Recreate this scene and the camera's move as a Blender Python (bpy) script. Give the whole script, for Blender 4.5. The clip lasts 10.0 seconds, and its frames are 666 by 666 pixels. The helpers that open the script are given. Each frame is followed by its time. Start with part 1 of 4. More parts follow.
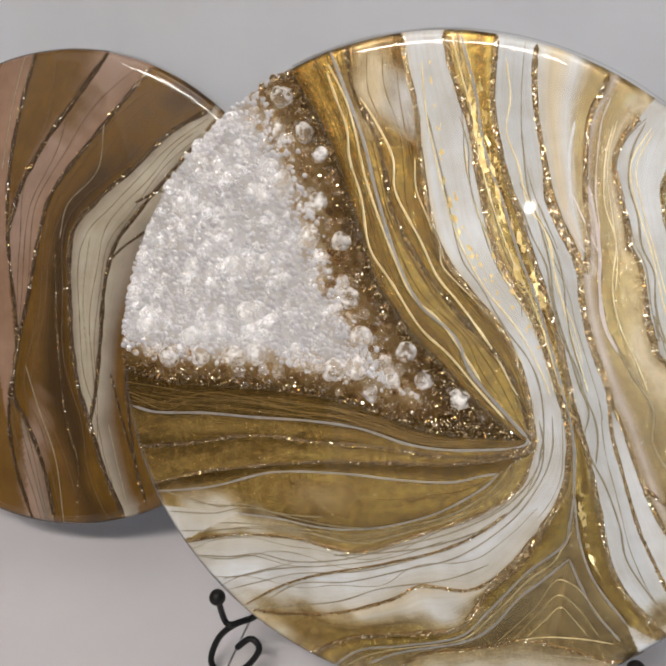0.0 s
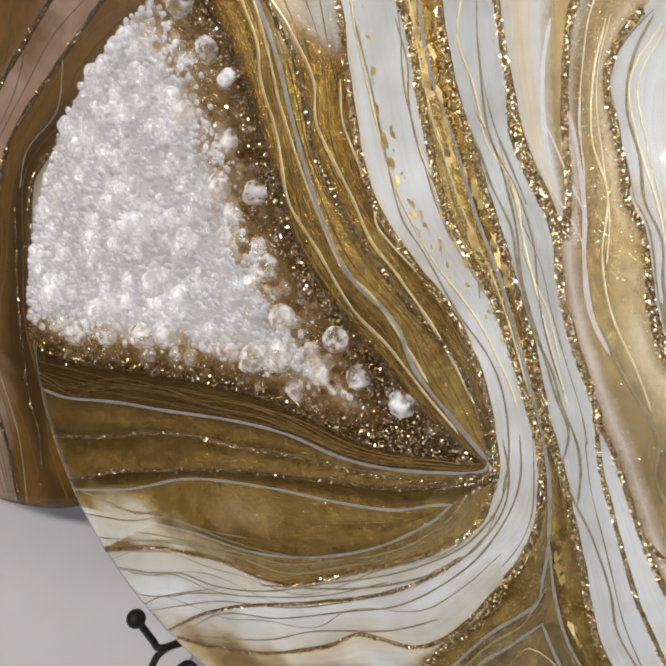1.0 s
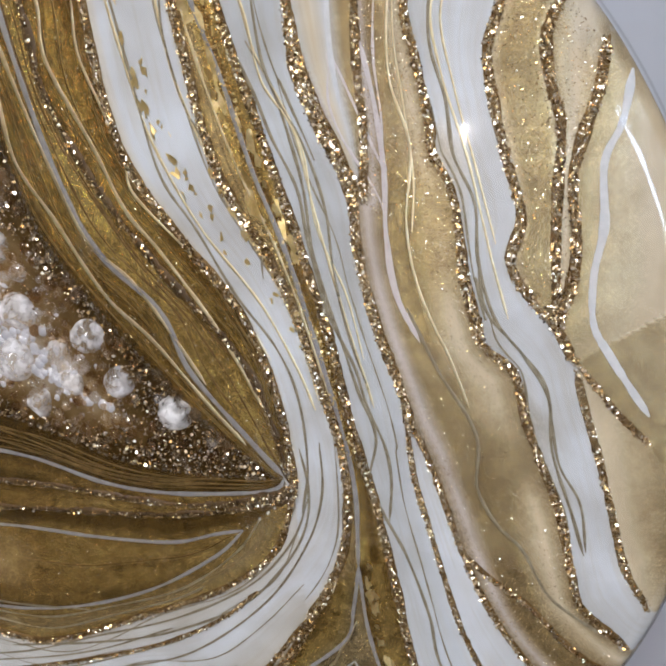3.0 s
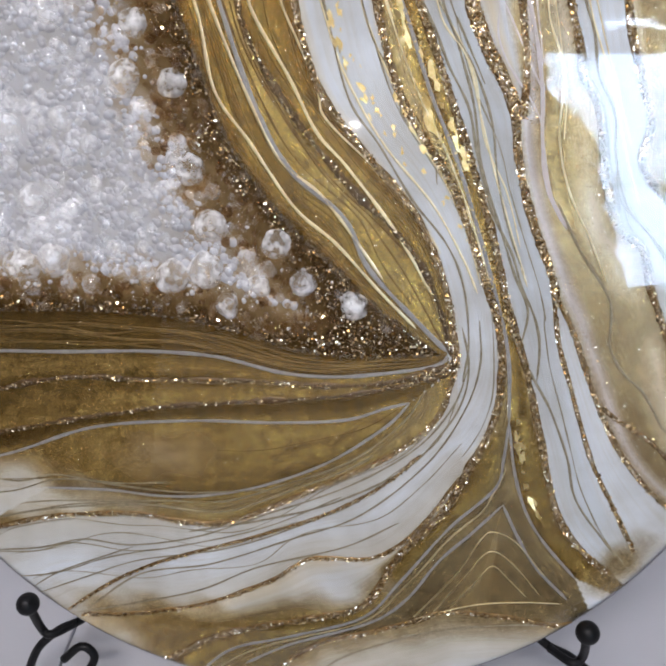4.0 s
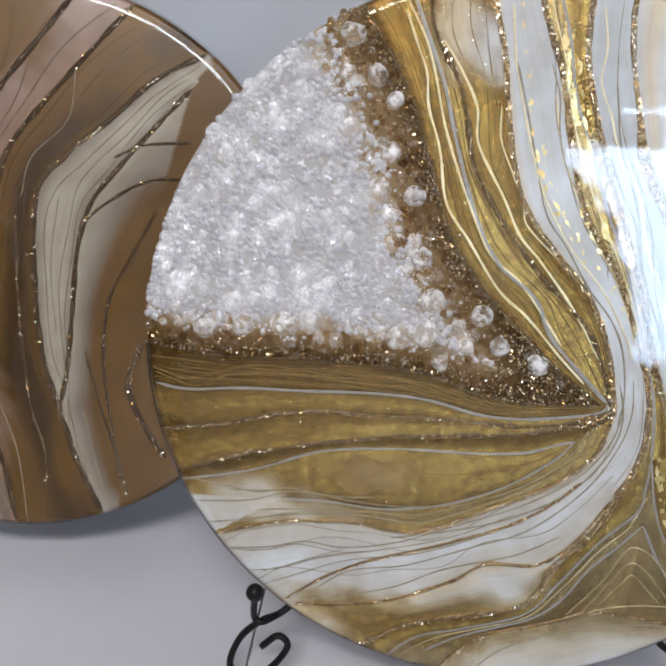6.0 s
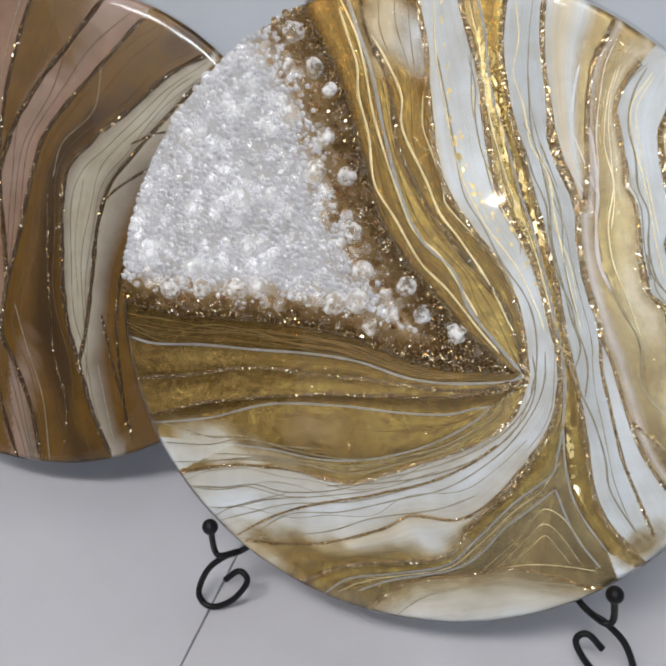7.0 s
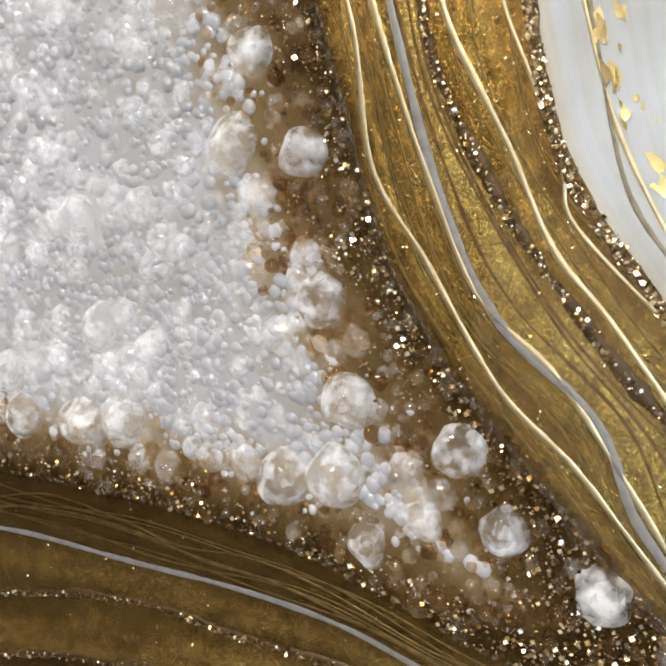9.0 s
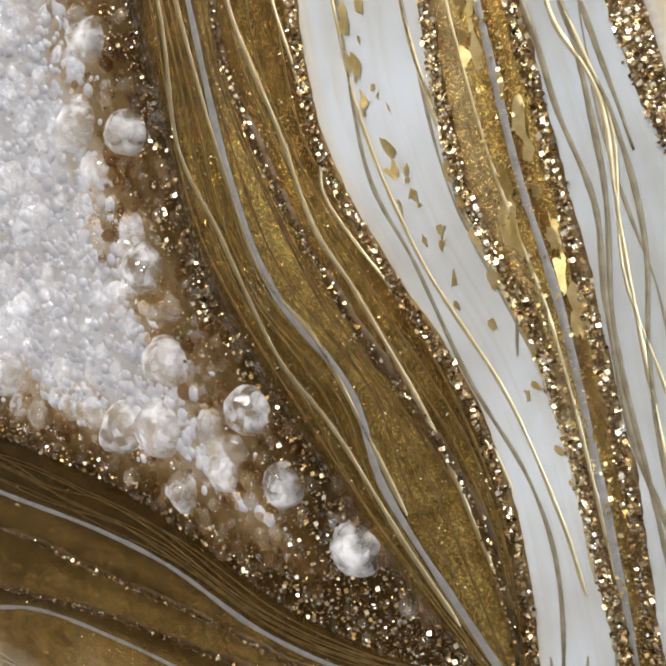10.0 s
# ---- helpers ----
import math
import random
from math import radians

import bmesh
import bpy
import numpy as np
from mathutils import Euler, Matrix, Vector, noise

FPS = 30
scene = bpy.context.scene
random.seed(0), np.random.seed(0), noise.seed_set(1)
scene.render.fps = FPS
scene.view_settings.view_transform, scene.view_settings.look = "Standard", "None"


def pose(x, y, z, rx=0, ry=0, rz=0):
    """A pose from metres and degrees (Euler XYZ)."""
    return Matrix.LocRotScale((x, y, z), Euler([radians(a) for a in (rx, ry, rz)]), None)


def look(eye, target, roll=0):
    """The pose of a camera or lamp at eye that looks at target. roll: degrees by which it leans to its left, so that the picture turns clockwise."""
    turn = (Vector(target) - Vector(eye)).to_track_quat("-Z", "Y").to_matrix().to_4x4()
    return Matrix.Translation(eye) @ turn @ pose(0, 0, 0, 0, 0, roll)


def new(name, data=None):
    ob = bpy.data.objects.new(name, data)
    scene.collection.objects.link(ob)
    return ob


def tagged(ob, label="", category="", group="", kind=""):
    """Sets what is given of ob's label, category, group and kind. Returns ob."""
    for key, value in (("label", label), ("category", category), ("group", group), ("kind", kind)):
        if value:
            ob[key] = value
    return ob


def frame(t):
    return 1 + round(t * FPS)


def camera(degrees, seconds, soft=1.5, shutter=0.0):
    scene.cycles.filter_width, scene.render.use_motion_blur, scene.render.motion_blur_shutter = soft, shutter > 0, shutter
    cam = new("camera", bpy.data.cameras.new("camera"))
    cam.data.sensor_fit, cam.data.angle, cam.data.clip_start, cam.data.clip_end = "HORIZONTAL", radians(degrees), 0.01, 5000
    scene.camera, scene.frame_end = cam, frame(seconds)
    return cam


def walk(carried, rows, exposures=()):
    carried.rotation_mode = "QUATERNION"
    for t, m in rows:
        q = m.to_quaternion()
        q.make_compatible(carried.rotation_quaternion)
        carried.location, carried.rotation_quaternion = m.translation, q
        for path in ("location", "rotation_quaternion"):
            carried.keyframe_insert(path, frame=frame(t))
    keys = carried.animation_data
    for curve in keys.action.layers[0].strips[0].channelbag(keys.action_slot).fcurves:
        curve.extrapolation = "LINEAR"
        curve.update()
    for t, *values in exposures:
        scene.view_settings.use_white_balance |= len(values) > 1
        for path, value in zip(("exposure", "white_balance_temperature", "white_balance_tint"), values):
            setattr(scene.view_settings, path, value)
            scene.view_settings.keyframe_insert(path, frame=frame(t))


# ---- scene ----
cam = camera(44.5, 10.0, soft=2.4)
PATH = [
    (0, 0.0684, -0.3074, 0.1953, 62.16, 4.8, 16.73),
    (0.5, 0.0895, -0.2481, 0.1704, 60.26, 6.65, 21.33),
    (1, 0.1142, -0.205, 0.156, 59.79, 8.04, 25.47),
    (1.5, 0.1395, -0.1658, 0.1443, 59.43, 8.78, 27.55),
    (2, 0.1515, -0.1346, 0.1437, 57.88, 9.1, 28.26),
    (2.2, 0.1531, -0.1274, 0.1438, 57.84, 8.94, 28.18),
    (3.3, 0.0832, -0.1777, 0.1261, 56.78, 1.86, 7.6),
    (3.5, 0.0697, -0.1902, 0.125, 56.39, 1.65, 5.95),
    (4, 0.0328, -0.2238, 0.1337, 56.29, 1.49, 4.57),
    (4.5, 0.0065, -0.2522, 0.1419, 58.37, 1.35, 3.53),
    (5, -0.0147, -0.2806, 0.1453, 61.34, 1.04, 3.97),
    (5.5, -0.0429, -0.2999, 0.1511, 62.61, -0.17, 3.71),
    (5.7, -0.0483, -0.3017, 0.1617, 61.69, -0.52, 3.98),
    (6.8, 0.0414, -0.3276, 0.182, 61.05, 1.86, 14.52),
    (7, 0.0545, -0.3324, 0.1795, 61.06, 1.91, 15.08),
    (7.5, 0.0542, -0.3266, 0.1599, 61.83, 1.8, 15.54),
    (8, 0.0299, -0.2211, 0.1112, 61.81, 1.45, 14.81),
    (8.5, 0.02, -0.1397, 0.098, 63.45, 4.14, 20.78),
    (9, 0.034, -0.1026, 0.0943, 63.83, 6.8, 26.76),
    (9.5, 0.0634, -0.09, 0.0909, 63.2, 7.55, 31.03),
    (10, 0.085, -0.0863, 0.0923, 62.8, 7.76, 33.56),
]
walk(cam, [(t, pose(*p)) for t, *p in PATH],
     [(0, 0.09, 6850, 13), (1, 0.12, 6550, 12), (2, 0.28, 6300, 11), (3.5, -0.12, 6050, 16), (4.5, -0.04, 6000, 14), (5, -0.1, 6020, 14), (5.5, -0.08, 6050, 14), (7, 0.08, 6150, 10), (7.8, 0.1, 6250, 10), (8.5, 0.24, 6450, 10), (9.2, 0.12, 6400, 10), (10, 0.12, 6350, 11)])

# ---- light ----
world = bpy.data.worlds.new("world")
scene.world = world
world.use_nodes = True
wn = world.node_tree
sky = wn.nodes.new("ShaderNodeTexSky")
sky.sky_type, sky.sun_disc = "NISHITA", False
sky.sun_elevation, sky.sun_rotation = radians(35), radians(200)
wn.links.new(sky.outputs[0], wn.nodes["Background"].inputs[0])
wn.nodes["Background"].inputs[1].default_value = 0.1


def area(name, place, target, size, size_y, watts, colour):
    lamp = bpy.data.lights.new(name, "AREA")
    lamp.shape, lamp.size, lamp.size_y, lamp.energy, lamp.color = "RECTANGLE", size, size_y, watts, colour
    ob = new(name, lamp)
    ob.matrix_world = look(place, target)
    return ob


WALL_BACK, WALL_FRONT, TABLE, CEILING, FLOOR = 0.21, -4.0, -0.178, 1.95, -0.93
area("ceiling_lamp_light", (-0.25, -1.3, CEILING - 0.06), (-0.25, -1.3, 0), 1.2, 0.40, 39, (1.0, 0.94, 0.86))
area("window_light", (1.09, WALL_FRONT - 0.2, 1.15), (1.09, 0, 1.15), 0.9, 1.6, 66, (0.68, 0.85, 1.0))

# ---- materials ----


class Nodes:
    """A node material in the making."""

    def __init__(self, name):
        self.mat = bpy.data.materials.new(name)
        self.mat.use_nodes = True
        self.tree = self.mat.node_tree
        self.bsdf = self.tree.nodes["Principled BSDF"]

    def node(self, kind, **values):
        n = self.tree.nodes.new("ShaderNode" + kind)
        for k, v in values.items():
            if k in n.inputs:
                n.inputs[k].default_value = v
            else:
                setattr(n, k, v)
        return n

    def link(self, a, b):
        self.tree.links.new(a, b)

    def set(self, **values):
        for k, v in values.items():
            self.bsdf.inputs[k.replace("_", " ")].default_value = v if not isinstance(v, tuple) else (*v, 1)
        return self

    def coords(self, scale=(1, 1, 1), kind="Object"):
        t, m = self.node("TexCoord"), self.node("Mapping")
        m.inputs["Scale"].default_value = scale
        self.link(t.outputs[kind], m.inputs[0])
        return m.outputs[0]

    def noise(self, vector, scale, detail=4.0, rough=0.55):
        n = self.node("TexNoise", Scale=scale, Detail=detail, Roughness=rough)
        self.link(vector, n.inputs["Vector"])
        return n.outputs["Fac"]

    def ramp(self, fac, *stops):
        r = self.node("ValToRGB")
        while len(r.color_ramp.elements) < len(stops):
            r.color_ramp.elements.new(0.5)
        for e, (p, c) in zip(r.color_ramp.elements, stops):
            e.position, e.color = p, (*c, 1)
        self.link(fac, r.inputs[0])
        return r.outputs[0]

    def mix(self, a, b, fac, blend="MIX"):
        m = self.node("Mix", data_type="RGBA", blend_type=blend)
        for slot, v in ((0, fac), (6, a), (7, b)):
            if hasattr(v, "is_linked"):
                self.link(v, m.inputs[slot])
            elif slot:
                m.inputs[slot].default_value = (*v, 1)
            else:
                m.inputs[slot].default_value = v
        return m.outputs[2]

    def math(self, op, a, b):
        m = self.node("Math", operation=op)
        for slot, v in enumerate((a, b)):
            if hasattr(v, "is_linked"):
                self.link(v, m.inputs[slot])
            else:
                m.inputs[slot].default_value = v
        return m.outputs[0]

    def bump(self, fac, strength, distance, to="Normal"):
        b = self.node("Bump", Strength=strength, Distance=distance)
        self.link(fac, b.inputs["Height"])
        self.link(b.outputs[0], self.bsdf.inputs[to])


def painted_resin(name, dull=1.0, streaks=1.0):
    """Pigmented resin: the poured colour, drawn out into streaks along the flow, with mica in the gold parts."""
    n = Nodes(name)
    pig = n.node("Attribute", attribute_name="pigment")
    mica = n.node("Attribute", attribute_name="mica")
    flow = n.node("Attribute", attribute_name="flow")
    streak = n.noise(flow.outputs["Vector"], 1.0, 5.0, 0.62)
    cloud = n.noise(n.coords(), 38.0, 5.0)
    grain = n.noise(n.coords(), 3600.0, 2.0, 0.7)
    fleck = n.node("TexVoronoi", Scale=4600.0)
    n.link(n.coords(), fleck.inputs["Vector"])
    sep = n.node("SeparateColor")
    n.link(fleck.outputs["Color"], sep.inputs[0])
    dark = n.ramp(streak, (0.34, (0.62, 0.55, 0.48)), (0.50, (0.95, 0.93, 0.88)), (0.66, (1.2, 1.2, 1.1)))
    pale = n.ramp(streak, (0.30, (0.93, 0.90, 0.84)), (0.55, (1.0, 1.0, 1.0)))
    tint = n.mix(pale, dark, n.math("MULTIPLY", mica.outputs["Fac"], streaks))
    col = n.mix(pig.outputs["Color"], tint, 1.0, "MULTIPLY")
    blotch = n.noise(n.coords(), 230.0, 5.0, 0.68)
    bl = n.ramp(blotch, (0.38, (0.66, 0.62, 0.56)), (0.52, (1.0, 1.0, 1.0)), (0.66, (1.3, 1.28, 1.2)))
    col = n.mix(col, n.mix(col, bl, 1.0, "MULTIPLY"), mica.outputs["Fac"])
    cl = n.ramp(cloud, (0.35, (0.84, 0.81, 0.76)), (0.65, (1.1, 1.1, 1.1)))
    col = n.mix(col, cl, 1.0, "MULTIPLY")
    fl = n.ramp(sep.outputs[0], (0.0, (0.55, 0.52, 0.46)), (0.75, (1.0, 1.0, 1.0)), (0.98, (2.1, 2.05, 1.85)))
    col = n.mix(col, n.mix(col, fl, 1.0, "MULTIPLY"), mica.outputs["Fac"])
    n.link(col, n.bsdf.inputs["Base Color"])
    n.link(n.math("MULTIPLY", mica.outputs["Fac"], 0.97 * dull), n.bsdf.inputs["Metallic"])
    n.set(Roughness=0.25, Specular_IOR_Level=0.3)
    hgt = n.math("ADD", n.math("MULTIPLY", grain, n.math("MULTIPLY", mica.outputs["Fac"], 0.6)), n.math("MULTIPLY", sep.outputs[1], n.math("MULTIPLY", mica.outputs["Fac"], 0.5)))
    hgt = n.math("ADD", hgt, n.math("MULTIPLY", blotch, n.math("MULTIPLY", mica.outputs["Fac"], 1.6)))
    n.bump(hgt, 0.36, 0.0004)
    return n.mat


def islands(name, stops, rough, metal, **more):
    """Pieces that differ one from another by colour."""
    n = Nodes(name)
    geo = n.node("NewGeometry")
    n.link(n.ramp(geo.outputs["Random Per Island"], *stops), n.bsdf.inputs["Base Color"])
    n.set(Roughness=rough, Metallic=metal, **more)
    return n.mat


def pen(name, a, b, rough, metal):
    n = Nodes(name)
    f = n.noise(n.coords(), 420.0, 4.0)
    n.link(n.ramp(f, (0.35, a), (0.65, b)), n.bsdf.inputs["Base Color"])
    n.set(Roughness=rough, Metallic=metal)
    n.bump(f, 0.12, 0.0003)
    return n.mat


def clear_resin():
    """The poured clear coat: see-through, with the mirror of its polished face."""
    n = Nodes("clear_resin")
    out = n.tree.nodes["Material Output"]
    clear, gloss, mix, fres = n.node("BsdfTransparent"), n.node("BsdfGlossy", Roughness=0.025), n.node("MixShader"), n.node("Fresnel", IOR=1.52)
    wave = n.noise(n.coords(), 26.0, 3.0)
    b = n.node("Bump", Strength=0.06, Distance=0.003)
    n.link(wave, b.inputs["Height"])
    n.link(b.outputs[0], gloss.inputs["Normal"])
    n.link(fres.outputs[0], mix.inputs[0])
    n.link(clear.outputs[0], mix.inputs[1])
    n.link(gloss.outputs[0], mix.inputs[2])
    n.link(mix.outputs[0], out.inputs["Surface"])
    n.tree.nodes.remove(n.bsdf)
    return n.mat


def wall_paint(name, a, b, scale=7.0, rough=0.7, fine=900.0):
    n = Nodes(name)
    n.link(n.ramp(n.noise(n.coords(), scale, 5.0), (0.3, a), (0.7, b)), n.bsdf.inputs["Base Color"])
    n.set(Roughness=rough)
    n.bump(n.noise(n.coords(), fine, 3.0), 0.08, 0.001)
    return n.mat


def glowing(name, colour, strength):
    n = Nodes(name)
    n.set(Base_Color=colour, Emission_Color=colour, Emission_Strength=strength)
    return n.mat


def stone_glass(name, tints, milk, clear, rough=0.012, ior=1.56):
    """Crushed glass set in resin: partly cloudy, partly clear, with a wet shining face and flaws inside."""
    n = Nodes(name)
    out = n.tree.nodes["Material Output"]
    info, geo = n.node("ObjectInfo"), n.node("NewGeometry")
    r = n.math("FRACT", n.math("ADD", info.outputs["Random"], geo.outputs["Random Per Island"]), 0.0)
    tint = n.ramp(r, *tints)
    warp = n.node("VectorMath", operation="ADD")
    wob = n.node("TexNoise", Scale=300.0)
    n.link(geo.outputs["Position"], wob.inputs["Vector"])
    shift = n.node("VectorMath", operation="SCALE", Scale=0.0016)
    n.link(wob.outputs["Color"], shift.inputs[0])
    n.link(geo.outputs["Position"], warp.inputs[0])
    n.link(shift.outputs[0], warp.inputs[1])
    cell = n.node("TexVoronoi", Scale=560.0)
    n.link(warp.outputs[0], cell.inputs["Vector"])
    sep = n.node("SeparateColor")
    n.link(cell.outputs["Color"], sep.inputs[0])
    flaw = n.math("ADD", n.math("MULTIPLY", sep.outputs[0], 0.14), n.math("MULTIPLY", n.noise(geo.outputs["Position"], 240.0, 2.0, 0.5), 0.86))
    n.link(tint, n.bsdf.inputs["Base Color"])
    n.set(Roughness=0.4, Specular_IOR_Level=0.0)
    b = n.node("Bump", Strength=0.6, Distance=0.0012)
    n.link(n.noise(geo.outputs["Position"], 260.0, 2.0), b.inputs["Height"])
    see, body = n.node("BsdfGlass", Roughness=rough, IOR=ior), n.node("MixShader")
    n.link(b.outputs[0], see.inputs["Normal"])
    n.link(n.mix((1.0, 1.0, 1.0), tint, clear), see.inputs["Color"])
    haze = n.ramp(flaw, (0.36, (milk * 0.15,) * 3), (0.52, (milk,) * 3), (0.68, (min(milk * 2.0, 1.0),) * 3))
    n.link(haze, body.inputs[0])
    n.link(see.outputs[0], body.inputs[1])
    n.link(n.bsdf.outputs[0], body.inputs[2])
    n.link(body.outputs[0], out.inputs["Surface"])
    return n.mat


def frosted(name, a, b):
    """Fine crushed glass, so dense that it looks milky."""
    n = Nodes(name)
    geo = n.node("NewGeometry")
    f = n.noise(n.coords(), 70.0, 4.0)
    shade = n.ramp(f, (0.35, a), (0.65, b))
    var = n.ramp(geo.outputs["Random Per Island"], (0.0, (0.90, 0.90, 0.915)), (1.0, (1.06, 1.06, 1.06)))
    n.link(n.mix(shade, var, 1.0, "MULTIPLY"), n.bsdf.inputs["Base Color"])
    n.set(Roughness=0.35, Coat_Weight=0.8, Coat_Roughness=0.06)
    return n.mat


ART = painted_resin("poured_resin", 1.0, 0.65)
ART_BACK = painted_resin("poured_resin_brown", 0.3, 0.35)
GLITTER = islands("glitter", ((0.0, (0.20, 0.115, 0.036)), (0.26, (0.42, 0.26, 0.09)), (0.42, (0.78, 0.56, 0.27)), (0.62, (1.0, 0.82, 0.52)), (1.0, (1.0, 0.95, 0.84))), 0.24, 1.0)
GLITTER_BED = pen("glitter_bed", (0.12, 0.068, 0.02), (0.25, 0.15, 0.046), 0.36, 0.5)
UMBER_BED = pen("umber_glitter_bed", (0.028, 0.014, 0.006), (0.065, 0.036, 0.016), 0.5, 0.0)
UMBER_BED.node_tree.nodes["Principled BSDF"].inputs["Specular IOR Level"].default_value = 0.1
DARK_BED = pen("dark_glitter_bed", (0.06, 0.033, 0.011), (0.14, 0.083, 0.03), 0.4, 0.3)
SILVER = pen("silver_pen", (0.30, 0.29, 0.285), (0.40, 0.385, 0.375), 0.42, 0.3)
GOLD = pen("gold_pen", (0.80, 0.66, 0.38), (0.95, 0.82, 0.54), 0.32, 0.9)
OLIVE = pen("olive_pen", (0.22, 0.18, 0.11), (0.36, 0.31, 0.21), 0.4, 0.35)
BRONZE = pen("bronze_pen", (0.15, 0.095, 0.03), (0.28, 0.18, 0.06), 0.4, 0.7)
CHALK = pen("white_pen", (0.62, 0.64, 0.66), (0.72, 0.73, 0.75), 0.45, 0.0)
LILAC = pen("lilac_resin", (0.60, 0.55, 0.56), (0.68, 0.64, 0.64), 0.5, 0.0)
LEAF = pen("gold_leaf", (0.72, 0.54, 0.20), (0.98, 0.80, 0.42), 0.30, 0.95)
CLEAR = clear_resin()
FROST = frosted("crushed_glass", (0.43, 0.425, 0.44), (0.56, 0.55, 0.565))
GLASS = stone_glass("cloudy_glass", ((0.0, (0.90, 0.91, 0.95)), (1.0, (1.0, 1.0, 1.0))), 0.09, 0.03)
CLEAR_GLASS = stone_glass("clear_glass", ((0.0, (0.95, 0.95, 0.97)), (1.0, (1.0, 1.0, 1.0))), 0.42, 0.03)
MILK_GLASS = stone_glass("milky_glass", ((0.0, (0.90, 0.905, 0.93)), (1.0, (0.97, 0.97, 0.985))), 0.20, 0.03)
AMBER = stone_glass("amber_glass", ((0.0, (0.45, 0.28, 0.12)), (0.4, (0.68, 0.50, 0.28)), (0.75, (0.90, 0.80, 0.62)), (1.0, (1.0, 0.97, 0.93))), 0.05, 0.7)
IRON = pen("black_iron", (0.003, 0.003, 0.004), (0.007, 0.007, 0.008), 0.45, 0.0)
IRON.node_tree.nodes["Principled BSDF"].inputs["Specular IOR Level"].default_value = 0.25
WALL = wall_paint("wall_paint", (0.52, 0.54, 0.58), (0.58, 0.60, 0.64))
TOP = wall_paint("white_laminate", (0.47, 0.465, 0.495), (0.52, 0.515, 0.545), 9.0, 0.38)
# tones of the unseen room, set dark or pale for what the gold mirrors
ROOM = wall_paint("room_paint", (0.32, 0.31, 0.295), (0.37, 0.36, 0.345))
BOARDS = wall_paint("floor_boards", (0.10, 0.068, 0.043), (0.16, 0.11, 0.07), 3.0, 0.5)
WHITE_PAINT = wall_paint("ceiling_paint", (0.68, 0.675, 0.66), (0.74, 0.735, 0.72))
CREAM_PAINT = wall_paint("cream_paint", (0.70, 0.68, 0.64), (0.76, 0.74, 0.70))
UNSEEN_DARK_WALL = wall_paint("unseen_dark_wall", (0.10, 0.088, 0.078), (0.13, 0.115, 0.10))
FRAME = wall_paint("window_paint", (0.78, 0.78, 0.78), (0.82, 0.82, 0.82), 9.0, 0.4)
PANE_SKY = glowing("bright_sky", (0.62, 0.80, 1.0), 3.0)
BULB = glowing("lamp_bulb", (1.0, 0.90, 0.78), 5200.0)
TUBE = glowing("lamp_diffuser", (1.0, 0.96, 0.90), 6.0)

# ---- mesh helpers ----


def part(name, bm, material, parent=None, label="", smooth=True):
    me = bpy.data.meshes.new(name)
    bm.to_mesh(me)
    bm.free()
    return mesh_part(name, me, material, parent, label, smooth)


def mesh_part(name, me, material, parent=None, label="", smooth=True):
    if not me.materials:
        me.materials.append(material)
    me.polygons.foreach_set("use_smooth", [smooth] * len(me.polygons))
    ob = new(name, me)
    if parent is not None:
        ob.parent = parent
    if label:
        ob["label"] = label
    return ob


def pydata(name, verts, faces):
    me = bpy.data.meshes.new(name)
    me.from_pydata([tuple(v) for v in verts], [], faces)
    me.update()
    return me


def quads(name, verts, rows, cols, wrap=False):
    """A mesh over a grid of rows x cols points."""
    c = np.arange(cols if wrap else cols - 1)
    r = np.arange(rows - 1)[:, None] * cols
    a, b = r + c, r + (c + 1) % cols
    faces = np.stack([a, b, b + cols, a + cols], -1).reshape(-1, 4)
    return pydata(name, verts, faces.tolist())


def box(lo, hi, bevel=0.0):
    bm = bmesh.new()
    lo, hi = Vector(lo), Vector(hi)
    bmesh.ops.create_cube(bm, size=1, matrix=Matrix.Translation((lo + hi) / 2) @ Matrix.Diagonal((*(hi - lo), 1)))
    if bevel:
        bmesh.ops.bevel(bm, geom=bm.edges[:], offset=bevel, segments=2, affect="EDGES", profile=0.5)
    return bm


def spline(pts, step=1.2):
    """A smooth line through the knots, at even steps."""
    p = np.array(pts, float)
    p = np.vstack([2 * p[0] - p[1], p, 2 * p[-1] - p[-2]])
    out = []
    for i in range(1, len(p) - 2):
        a, b, c, d = p[i - 1:i + 3]
        k = max(2, int(np.linalg.norm(c - b) / step))
        t = (np.arange(k) / k)[:, None]
        out.append(0.5 * (2 * b + (c - a) * t + (2 * a - 5 * b + 4 * c - d) * t ** 2 + (3 * b - a - 3 * c + d) * t ** 3))
    return np.vstack(out + [p[-2:-1]])


def tube(path, radius, sides=10, ends=True, step=0.0015):
    """A round rod along a smooth line."""
    p = spline(path, step)
    t = np.gradient(p, axis=0)
    t /= np.linalg.norm(t, axis=1)[:, None]
    ref = np.array((0.0, 1.0, 0.2))
    u = np.cross(t, ref)
    u /= np.linalg.norm(u, axis=1)[:, None]
    v = np.cross(t, u)
    a = np.arange(sides) * 2 * math.pi / sides
    ring = p[:, None] + radius * (np.cos(a)[:, None] * u[:, None] + np.sin(a)[:, None] * v[:, None])
    verts = ring.reshape(-1, 3)
    me = quads("rod", verts, len(p), sides, True)
    if ends:
        bm = bmesh.new()
        bm.from_mesh(me)
        bmesh.ops.holes_fill(bm, edges=bm.edges[:])
        bmesh.ops.recalc_face_normals(bm, faces=bm.faces[:])
        bm.to_mesh(me)
        bm.free()
    return me


def empty(name, m, label, category, group=""):
    ob = new(name)
    ob.matrix_world = m
    return tagged(ob, label, category, group)


